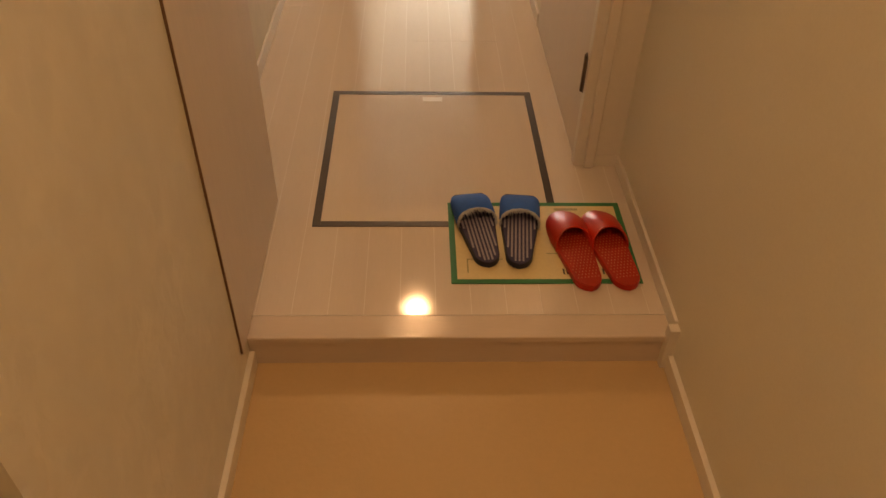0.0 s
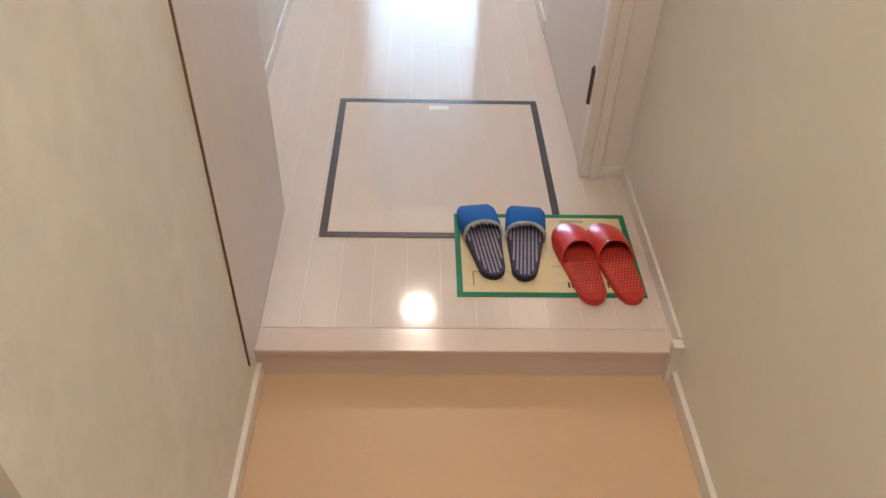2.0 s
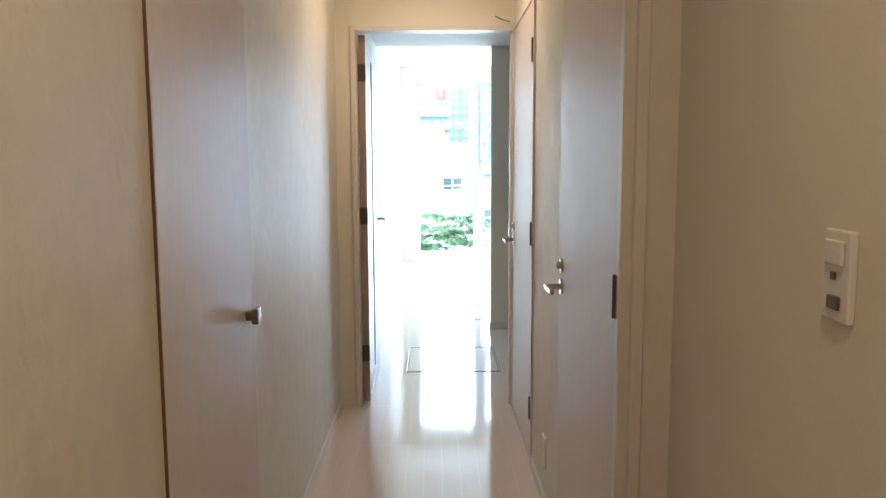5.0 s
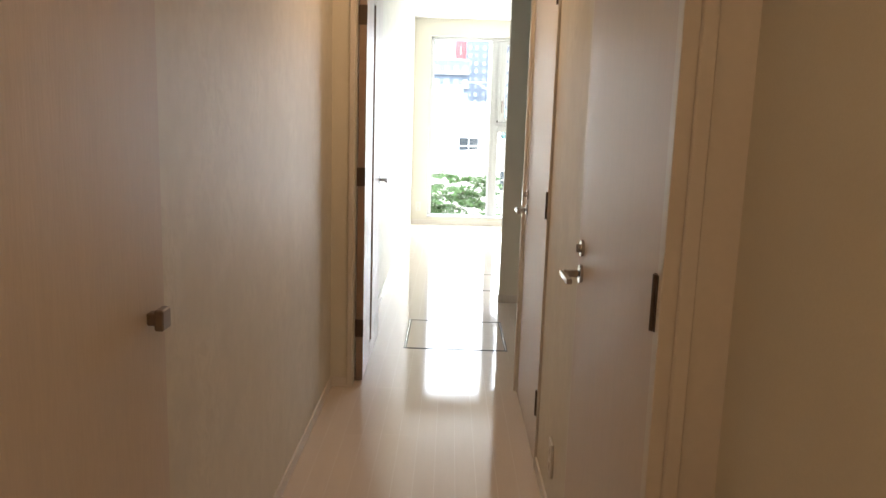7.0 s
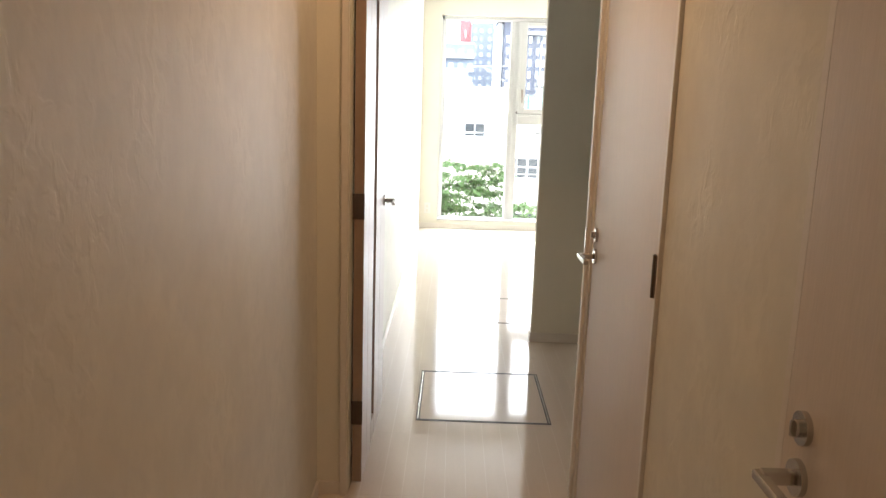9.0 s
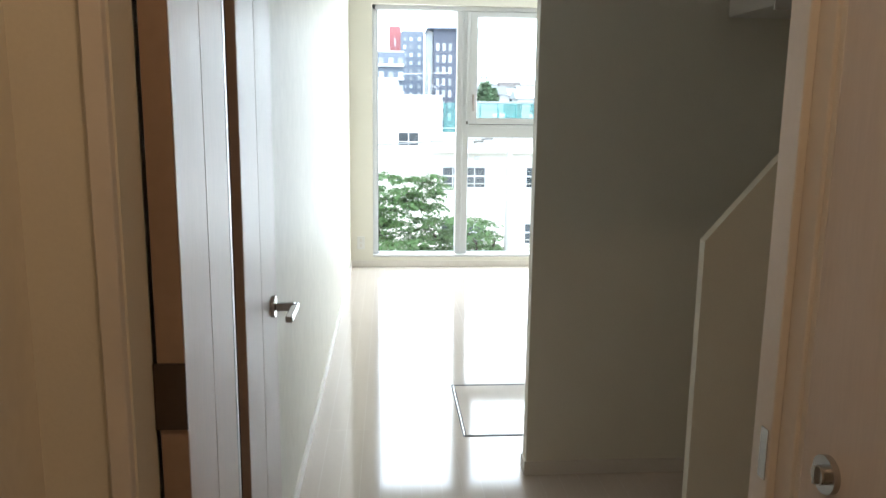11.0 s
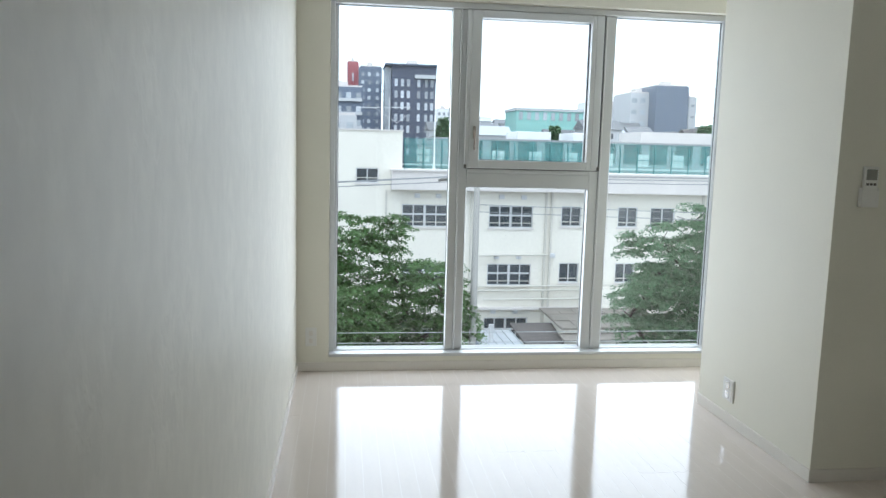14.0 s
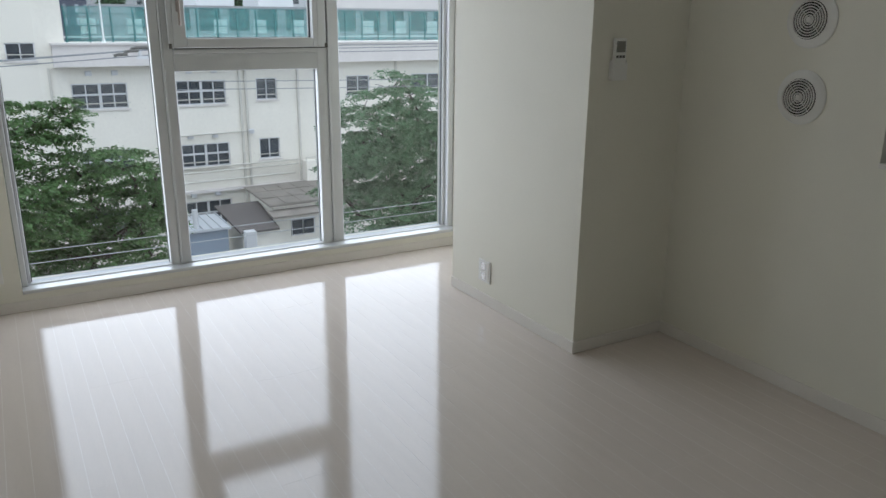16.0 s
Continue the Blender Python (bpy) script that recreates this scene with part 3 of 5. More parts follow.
outlet("aerial_outlet", "white wall plate with two steel sockets", "x-", 7.905, 8.015, 0.125, 0.245, 2.292, [(7.945, 7.985, 0.14, 0.175, M_STEEL), (7.945, 7.985, 0.195, 0.23, M_STEEL), (7.914, 7.922, 0.135, 0.235, M_CASING)])
outlet("power_outlet", "white double power outlet beside the window", "y-", -0.012, 0.058, 0.165, 0.285, 9.02, [(0.012, 0.034, 0.185, 0.215, M_CASING), (0.012, 0.034, 0.235, 0.265, M_CASING)])
outlet("corridor_outlet", "white power outlet low on the corridor wall", "x-", 1.73, 1.80, 0.16, 0.28, 0.790, [(1.754, 1.776, 0.18, 0.21, M_CASING), (1.754, 1.776, 0.23, 0.26, M_CASING)])


def light_switch():
    s = thing("light_switch", 0.902, -0.077, 1.124, "white wall switch plate with rockers and a dark sensor", "switch")
    box_part("plate", M_PLASTIC, s, (0.890, -0.110, 1.124, 0.9015, -0.044, 1.244), bevel=0.003, seg=2)
    box_part("rocker", M_PLASTIC, s, (0.884, -0.100, 1.199, 0.8895, -0.056, 1.231), bevel=0.0015)
    box_part("indicator", M_DARKPL, s, (0.8868, -0.080, 1.179, 0.8895, -0.070, 1.189))
    box_part("sensor", M_DARKPL, s, (0.884, -0.094, 1.141, 0.8895, -0.068, 1.159), bevel=0.001, label="small dark sensor window")


light_switch()


def low_partition():
    """A low kitchen wall with a sloping shoulder."""
    bm = bmesh.new()
    prof = [(1.06, 0.0), (1.06, 1.10), (1.30, 1.385), (1.60, 1.72), (2.198, 1.72), (2.198, 0.0)]
    f = [bm.verts.new((x, 3.915, z)) for x, z in prof]
    k = [bm.verts.new((x, 3.945, z)) for x, z in prof]
    bm.faces.new(f)
    bm.faces.new(k[::-1])
    for i in range(len(prof)):
        j = (i + 1) % len(prof)
        bm.faces.new((f[i], k[i], k[j], f[j]))
    tagged(new("wall_kitchen_low", mesh_of("wall_kitchen_low", bm, M_PLAIN)), "low white kitchen wall with a sloping top", "wall", "", "structure")


low_partition()


def wall_cupboard():
    c = thing("wall_cupboard", 1.85, 4.7, 1.75, "pale wall cupboard hanging in the kitchen nook", "cupboard")
    box_part("body", M_CASING, c, (1.50, 4.54, 1.76, 2.195, 4.866, 2.198), bevel=0.002)
    box_part("rail", M_TRIM, c, (1.50, 4.53, 1.745, 2.195, 4.54, 1.775), bevel=0.001)


wall_cupboard()


# ---------- corridor fittings ----------
def downlight(x, y):
    d = thing("downlight", x, y, CEIL - 0.01, "round recessed ceiling downlight with white rim", "downlight", "ceiling downlights")
    bm = bmesh.new()
    seg = 32
    rings = []
    for r, z in ((0.062, -0.0005), (0.066, -0.006), (0.058, -0.008), (0.053, -0.004), (0.050, -0.001)):
        rings.append([bm.verts.new((x + r * math.cos(i * 2 * math.pi / seg), y + r * math.sin(i * 2 * math.pi / seg), CEIL + z)) for i in range(seg)])
    for a, b in zip(rings, rings[1:]):
        for i in range(seg):
            bm.faces.new((a[i], a[(i + 1) % seg], b[(i + 1) % seg], b[i]))
    part("rim", bm, M_PLASTIC, d, "", True)
    bm = bmesh.new()
    add_cyl(bm, (x, y, CEIL - 0.0015), "z", 0.049, 0.049, 0.001, 32)
    part("lens", bm, M_GLOW, d, "glowing warm lens")


M_GLOW = glow_mat("lamp lens", WARM, 8.0)
downlight(0.35, 2.36)
downlight(0.48, -0.80)

hook = bmesh.new()
add_tube(hook, [(0.765, 2.962, 2.045), (0.74, 2.945, 2.047), (0.71, 2.935, 2.055), (0.685, 2.935, 2.068)], 0.004, 8)
tagged(new("door_stop_hook", mesh_of("door_stop_hook", hook, M_STEEL, True)), "small curved steel hook above the doorway", "hook")


def entrance_door():
    d = thing("door_4", 0.45, -1.89, GZ, "closed plain brown entrance door behind the viewer", "door", kind="structure")
    box_part("leaf", M_EDGE, d, (0.02, -1.898, GZ + 0.01, 0.88, -1.86, 1.95), bevel=0.002)
    box_part("door_frame", M_CASING, d, (-0.029, -1.898, GZ, 0.018, -1.85, 2.0), (0.882, -1.898, GZ, 0.931, -1.85, 2.0), (0.018, -1.898, 1.955, 0.882, -1.85, 2.0), bevel=0.002)


entrance_door()


# ---------- mat and slippers ----------
M_MATGREEN = surface("green printed border", (0.015, 0.19, 0.07), 0.55, spread=0.1, scale=20, grain=120, bump=0.0003)
M_MATCREAM = surface("cream printed sheet", (0.72, 0.62, 0.36), 0.5, spread=0.06, scale=14, grain=120, bump=0.0003)
M_PRINT = surface("faded print", (0.42, 0.40, 0.22), 0.55, spread=0.1)
M_INK = surface("black print", (0.03, 0.03, 0.03), 0.5, spread=0.1)
M_BLUE = surface("blue fabric", (0.008, 0.095, 0.42), 0.8, spread=0.16, scale=40, grain=300, bump=0.0012)
M_BLUESOLE = surface("dark blue sole", (0.012, 0.014, 0.04), 0.6, spread=0.1, bump=0.0004)
M_LACE = surface("pale lace edge", (0.45, 0.47, 0.50), 0.8, spread=0.2, scale=60, grain=200, bump=0.001)
M_STRIPE = surface("white stripe fabric", (0.36, 0.35, 0.44), 0.85, spread=0.1, scale=40, grain=300, bump=0.0005)
M_NAVY = surface("navy insole", (0.06, 0.06, 0.13), 0.85, spread=0.1, scale=40, grain=300, bump=0.0005)
M_RED = surface("red vinyl", (0.50, 0.022, 0.012), 0.38, spread=0.08, scale=25, grain=160, bump=0.0004)
M_REDSOLE = surface("red quilted insole", (0.40, 0.02, 0.008), 0.5, spread=0.1, scale=25, grain=160, bump=0.0004)
M_STITCH = surface("pale red stitching", (0.55, 0.16, 0.08), 0.6, spread=0.1)


def mat():
    m = thing("paper_mat", 0.645, 0.303, 0.0, "cream printed paper sheet with green border under the slippers", "mat")
    x0, x1, y0, y1, w = 0.432, 0.868, 0.155, 0.452, 0.014
    box_part("sheet", M_MATCREAM, m, (x0 + w, y0 + w, 0.0008, x1 - w, y1 - w, 0.0022))
    box_part("border", M_MATGREEN, m, (x0, y0, 0.0008, x0 + w, y1, 0.0024), (x1 - w, y0, 0.0008, x1, y1, 0.0024), (x0 + w, y0, 0.0008, x1 - w, y0 + w, 0.0024), (x0 + w, y1 - w, 0.0008, x1 - w, y1, 0.0024))
    for b in ((0.47, 0.235, 0.0022, 0.555, 0.238, 0.0027), (0.47, 0.19, 0.0022, 0.473, 0.235, 0.0027), (0.66, 0.255, 0.0022, 0.70, 0.258, 0.0027), (0.575, 0.30, 0.0022, 0.60, 0.306, 0.0027), (0.70, 0.42, 0.0022, 0.76, 0.428, 0.0027)):
        box_part("printed_line", M_PRINT, m, b)
    for u in (0.690, 0.698, 0.782, 0.789, 0.797):
        box_part("printed_bar", M_INK, m, (u, 0.185, 0.0022, u + 0.004, 0.203, 0.0028))


mat()


def outline(v, length, wide, kind):
    """Half width of a slipper's sole at v along its length, 0 at the heel."""
    heel = (0.33 if kind == "blue" else 0.36) * wide
    ball = 0.5 * wide
    w = heel + (ball - heel) * max(0, min(1, (v - 0.15) / 0.5))
    if v < 0.15:
        w *= math.sqrt(max(0.0, 1 - ((0.15 - v) / 0.15) ** 2))
    toe = 0.86 if kind == "blue" else 0.74
    if v > toe:
        w *= max(0.0, 1 - ((v - toe) / (1 - toe)) ** 2.4 * (0.28 if kind == "blue" else 1.0)) ** 0.6
    return w


def slipper(name, kind, x, y, turn, label):
    """A house slipper: layered sole, insole with ribs or quilting, and an arched vamp with a real thickness. Its toe points to +y."""
    length, wide = (0.262, 0.098) if kind == "blue" else (0.272, 0.094)
    s = new(name)
    s.empty_display_size = 0.05
    tagged(s, label, "slipper", "pair of blue slippers" if kind == "blue" else "pair of red slippers")
    n = 60

    def plate(z0, z1, shrink):
        bm = bmesh.new()
        loops = []
        for z, k in ((z0, shrink * 1.5), (z0 + (z1 - z0) * 0.35, shrink), (z1 - (z1 - z0) * 0.2, shrink), (z1, shrink * 1.6)):
            left = [(-max(0.001, outline(i / n, length, wide, kind) - k), i / n * length) for i in range(n + 1)]
            right = [(-u, v) for u, v in left[::-1]]
            loops.append([bm.verts.new((u, v, z)) for u, v in left + right])
        for a, b in zip(loops, loops[1:]):
            for i in range(len(a)):
                bm.faces.new((a[i], a[(i + 1) % len(a)], b[(i + 1) % len(b)], b[i]))
        bm.faces.new(loops[0][::-1])
        bm.faces.new(loops[-1])
        return bm
    part("sole", plate(0.0025, 0.017, 0.001), M_BLUESOLE if kind == "blue" else M_RED, s, "", True)
    insole = part("insole", plate(0.0165, 0.0195, 0.004), M_NAVY if kind == "blue" else M_REDSOLE, s, "", True)
    if kind == "blue":
        for i in range(9):
            u = -0.036 + i * 0.009
            v0 = next((k / 40 for k in range(40) if outline(k / 40, length, wide, kind) - 0.007 > abs(u)), 0.2)
            bm = bmesh.new()
            v = (v0 + 0.01) * length
            while v < length * 0.8:
                add_box(bm, u - 0.0022, v, 0.0193, u + 0.0022, v + 0.0068, 0.0203)
                v += 0.0080
            part("stripe", bm, M_STRIPE, insole)
    else:
        bm = bmesh.new()
        for i in range(-4, 5):
            for j in range(18):
                u, v = i * 0.008 + (0.004 if j % 2 else 0), 0.03 + j * 0.0095
                if abs(u) < outline(v / length, length, wide, kind) - 0.007:
                    add_box(bm, u - 0.0012, v - 0.0018, 0.0193, u + 0.0012, v + 0.0018, 0.0202)
        tagged(part("stitching", bm, M_STITCH, insole), kind="stuff")
    # vamp
    start = 0.56 if kind == "blue" else 0.50
    rows, cols = 12, 16
    bm = bmesh.new()
    grid = {}
    for side, off in ((0, 0.0), (1, 0.003)):
        for i in range(rows + 1):
            v = start + (0.985 - start) * i / rows
            w = outline(min(v, 0.985), length, wide, kind) + 0.001 - off
            top = (0.052 if kind == "blue" else 0.056) * (1 - 0.62 * ((v - start) / (1 - start)) ** 2.0) - off
            for j in range(cols + 1):
                a = math.pi * j / cols
                arch = 0.03 * (math.sin(a)) if i == 0 else 0.03 * math.sin(a) * (1 - i / rows)
                flat = math.sin(a) ** (0.55 if kind == "blue" else 0.75)
                grid[side, i, j] = bm.verts.new((-math.cos(a) * w, (v * length) + (arch if kind == "red" else 0.016 * math.sin(a) * (1 - i / rows)), 0.012 + max(0.0, top - 0.012) * flat))
    for side in (0, 1):
        for i in range(rows):
            for j in range(cols):
                q = (grid[side, i, j], grid[side, i + 1, j], grid[side, i + 1, j + 1], grid[side, i, j + 1])
                bm.faces.new(q if side == 0 else q[::-1])
    for j in range(cols):
        bm.faces.new((grid[0, 0, j], grid[0, 0, j + 1], grid[1, 0, j + 1], grid[1, 0, j]))
        bm.faces.new((grid[0, rows, j], grid[1, rows, j], grid[1, rows, j + 1], grid[0, rows, j + 1]))
    rim = [grid[0, 0, j].co.copy() for j in range(cols + 1)]
    vamp = part("vamp", bm, M_BLUE if kind == "blue" else M_RED, s, "", True)
    bm = bmesh.new()
    if kind == "blue":
        pts = []
        for j, p in enumerate(rim):
            pts.append(p + Vector((0, -0.003, -0.001 * (j % 2))))
        add_tube(bm, pts, 0.0030, 8)
        fray = random.Random(int(x * 1000))
        for p, q in zip(pts, pts[1:]):
            for k in range(5):
                c = p.lerp(q, (k + fray.random()) / 5)
                add_tube(bm, [c, c + Vector((fray.gauss(0, 0.003), -fray.uniform(0.004, 0.012), fray.gauss(-0.001, 0.003)))], 0.0011, 4)
        part("lace_edge", bm, M_LACE, vamp, "frayed pale lace edge", True)
    else:
        add_tube(bm, [p + Vector((0, -0.001, 0)) for p in rim], 0.0022, 8)
        part("piping", bm, M_RED, vamp, "", True)
    s.matrix_basis = pose(x, y, 0, 0, 0, turn)
    return s


slipper("slipper", "blue", 0.521, 0.207, 8, "blue fabric house slipper with striped insole on the mat")
slipper("slipper", "blue", 0.589, 0.202, -6, "blue fabric house slipper with striped insole on the mat")
slipper("slipper", "red", 0.745, 0.128, 8, "red vinyl house slipper with quilted insole on the mat")
slipper("slipper", "red", 0.833, 0.130, 9, "red vinyl house slipper with quilted insole on the mat")


# ---------- outside ----------
M_CREAM = surface("cream school render", (0.74, 0.71, 0.635), 0.85, spread=0.05, scale=0.5, grain=6, bump=0.004)
M_EAVE = surface("pale concrete eave", (0.62, 0.585, 0.56), 0.8, spread=0.07, scale=0.6, grain=8, bump=0.004)
M_SCHOOLGLASS = surface("school window glass", (0.055, 0.065, 0.075), 0.12, spread=0.3, scale=0.8, grain=3, bump=0)
M_FRAMEGREY = surface("grey window frame", (0.60, 0.61, 0.62), 0.4, 0.3, spread=0.04)
M_PIPE = surface("painted pipe", (0.58, 0.56, 0.50), 0.5, spread=0.06, scale=2)
M_NETPOST = surface("green fence post", (0.035, 0.16, 0.165), 0.5, spread=0.06)
M_ASPHALT = surface("asphalt yard", (0.075, 0.075, 0.072), 0.9, spread=0.2, scale=0.4, grain=12, bump=0.004)
M_TIN = surface("pale ribbed tin roof", (0.50, 0.53, 0.56), 0.45, 0.2, spread=0.1, scale=1.5, grain=14, bump=0.002)
M_BLUEWALL = surface("blue-grey shed wall", (0.22, 0.27, 0.33), 0.6, spread=0.08, scale=1.5, grain=14, bump=0.002)
M_OLDROOF = surface("weathered sheet roof", (0.22, 0.20, 0.175), 0.9, spread=0.3, scale=1.2, grain=9, bump=0.006)
M_DARKROOF = surface("dark brown roof", (0.11, 0.10, 0.095), 0.85, spread=0.15, scale=1.2, grain=9, bump=0.004)
M_BARK = surface("dark bark", (0.06, 0.048, 0.038), 0.95, spread=0.25, scale=3, grain=24, bump=0.02, stretch=(1, 1, 0.3))
M_CONC = surface("concrete pole", (0.36, 0.35, 0.33), 0.85, spread=0.08, scale=2, grain=20, bump=0.002)
M_CABLE = surface("grey cable", (0.25, 0.26, 0.27), 0.6, spread=0.05)
M_CABLEPALE = surface("pale cable sleeve", (0.42, 0.44, 0.45), 0.5, spread=0.05)
# slate and grey tower tones are lightened and blued to include haze
M_NAVYTOWER = surface("hazed slate tiles", (0.085, 0.095, 0.135), 0.55, spread=0.08, scale=0.2, grain=3, bump=0)
M_GREYTOWER = surface("hazed grey cladding", (0.155, 0.185, 0.24), 0.7, spread=0.07, scale=0.2, grain=3, bump=0)
M_REDTOWER = surface("dull red cladding", (0.36, 0.12, 0.13), 0.7, spread=0.06, scale=0.2, grain=3, bump=0)
M_PALETOWER = surface("pale tower walls", (0.52, 0.53, 0.54), 0.8, spread=0.06, scale=0.2, grain=3, bump=0)
M_TOWERWIN = surface("pale curtained panes", (0.42, 0.45, 0.48), 0.25, spread=0.2, scale=0.3, grain=2, bump=0, random_tone=0.35)
M_REARWALL = surface("dull grey render", (0.30, 0.31, 0.32), 0.85, spread=0.08, scale=0.3, grain=3, bump=0)
M_NETWRAP = surface("green scaffold sheet", (0.30, 0.55, 0.50), 0.7, spread=0.15, scale=0.3, grain=3, bump=0)
M_WHITEPANEL = surface("white panels", (0.74, 0.75, 0.75), 0.5, spread=0.05, scale=0.7)
M_HOUSEROOF = surface("grey house roofs", (0.20, 0.205, 0.215), 0.8, spread=0.12, scale=0.5, grain=5, bump=0, random_tone=0.4)


def net_mat():
    m, nt, b = node_mat("green safety net")
    b.inputs["Base Color"].default_value = (0.15, 0.49, 0.47, 1)
    b.inputs["Roughness"].default_value = 0.8
    N, L = nt.nodes, nt.links
    tc = N.new("ShaderNodeTexCoord")
    n = N.new("ShaderNodeTexNoise")
    n.inputs["Scale"].default_value = 0.35
    L.new(tc.outputs["Object"], n.inputs["Vector"])
    r = N.new("ShaderNodeMapRange")
    r.inputs["To Min"].default_value = 0.10
    r.inputs["To Max"].default_value = 0.28
    L.new(n.outputs["Fac"], r.inputs["Value"])
    L.new(r.outputs[0], b.inputs["Alpha"])
    return m


M_NET = net_mat()


def leaf_mat(name, color):
    m, nt, b = node_mat(name)
    N, L = nt.nodes, nt.links
    g = N.new("ShaderNodeNewGeometry")
    hv = N.new("ShaderNodeHueSaturation")
    hv.inputs["Color"].default_value = (*color, 1)
    r = N.new("ShaderNodeMapRange")
    r.inputs["To Min"].default_value = 0.55
    r.inputs["To Max"].default_value = 1.5
    L.new(g.outputs["Random Per Island"], r.inputs["Value"])
    L.new(r.outputs[0], hv.inputs["Value"])
    h = N.new("ShaderNodeMapRange")
    h.inputs["To Min"].default_value = 0.485
    h.inputs["To Max"].default_value = 0.515
    L.new(g.outputs["Random Per Island"], h.inputs["Value"])
    L.new(h.outputs[0], hv.inputs["Hue"])
    L.new(hv.outputs[0], b.inputs["Base Color"])
    b.inputs["Roughness"].default_value = 0.55
    tr = N.new("ShaderNodeBsdfTranslucent")
    L.new(hv.outputs[0], tr.inputs["Color"])
    mx = N.new("ShaderNodeMixShader")
    mx.inputs[0].default_value = 0.35
    L.new(b.outputs[0], mx.inputs[1])
    L.new(tr.outputs[0], mx.inputs[2])
    out = [k for k in N if k.bl_idname == "ShaderNodeOutputMaterial"][0]
    L.new(mx.outputs[0], out.inputs["Surface"])
    return m


M_LEAF = leaf_mat("cherry leaves", (0.097, 0.17, 0.056))
# leaf green raised so that the colour carries the window's haze
M_LEAF_HAZED = leaf_mat("hazed green leaves", (0.125, 0.21, 0.11))
GROUND = -12.15
BASE = -13.0      # foot of the school in its own coordinates
EYE = Vector((0.24, 4.547, 1.461))
SX, SZ = -1.37, 0.85


def settle(ob):
    """Moves a school-yard thing as a whole to its place as seen from the room."""
    f = (ob.location.y - EYE.y) / (50 - EYE.y)
    ob.location.x += SX * f
    ob.location.z += SZ * f
    return ob


def at_depth(x, z, y):
    """The place at depth y on the line from the room to the place (x, 50, z)."""
    f = (y - EYE.y) / (50 - EYE.y)
    return EYE.x + (x + SX - EYE.x) * f, EYE.z + (z + SZ - EYE.z) * f


bm = bmesh.new()
add_box(bm, -1500, 10.5, GROUND - 0.5, 1500, 2500, GROUND)
tagged(new("ground", mesh_of("ground", bm, M_ASPHALT)), "dark grey asphalt yard and street", "ground", "", "structure")
boxes("facade_below", M_EAVE, (-0.27, 9.02, GROUND, 3.06, 9.29, -0.25), label="plain outer wall of the building below", category="wall")


def holed_wall(bm, x0, x1, z0, z1, y0, y1, holes):
    zs = sorted({z0, z1, *[h[1] for h in holes], *[h[3] for h in holes]})
    for a, b in zip(zs, zs[1:]):
        cut = sorted((h[0], h[2]) for h in holes if h[1] < (a + b) / 2 < h[3])
        x = x0
        for u, v in cut:
            add_box(bm, x, y0, a, u, y1, b)
            x = v
        add_box(bm, x, y0, a, x1, y1, b)


def school_window(parent, x0, z0, x1, z1, y, cols, rows, rail=True):
    w = box_part("window", M_SCHOOLGLASS, parent, (x0, y + 0.16, z0, x1, y + 0.20, z1))
    t = 0.06
    fr = [(x0, y + 0.05, z0, x0 + t, y + 0.155, z1), (x1 - t, y + 0.05, z0, x1, y + 0.155, z1), (x0 + t, y + 0.05, z0, x1 - t, y + 0.155, z0 + t), (x0 + t, y + 0.05, z1 - t, x1 - t, y + 0.155, z1)]
    for i in range(1, cols):
        u = x0 + (x1 - x0) * i / cols
        k = 0.07 if cols == 4 and i == 2 else 0.03
        fr.append((u - k, y + 0.07, z0 + t, u + k, y + 0.153, z1 - t))
    for i in range(1, rows):
        v = z0 + (z1 - z0) * (0.56 if rows == 2 else i / rows)
        fr.append((x0 + t, y + 0.065, v - 0.05, x1 - t, y + 0.151, v + 0.05))
    box_part("window_frame", M_FRAMEGREY, w, *fr)
    box_part("sill", M_EAVE, w, (x0 - 0.08, y - 0.08, z0 - 0.10, x1 + 0.08, y - 0.003, z0 - 0.01))
    if rail:
        box_part("guard_rail", M_PIPE, w, (x0 - 0.12, y - 0.10, z0 + 0.28, x1 + 0.12, y - 0.06, z0 + 0.33))


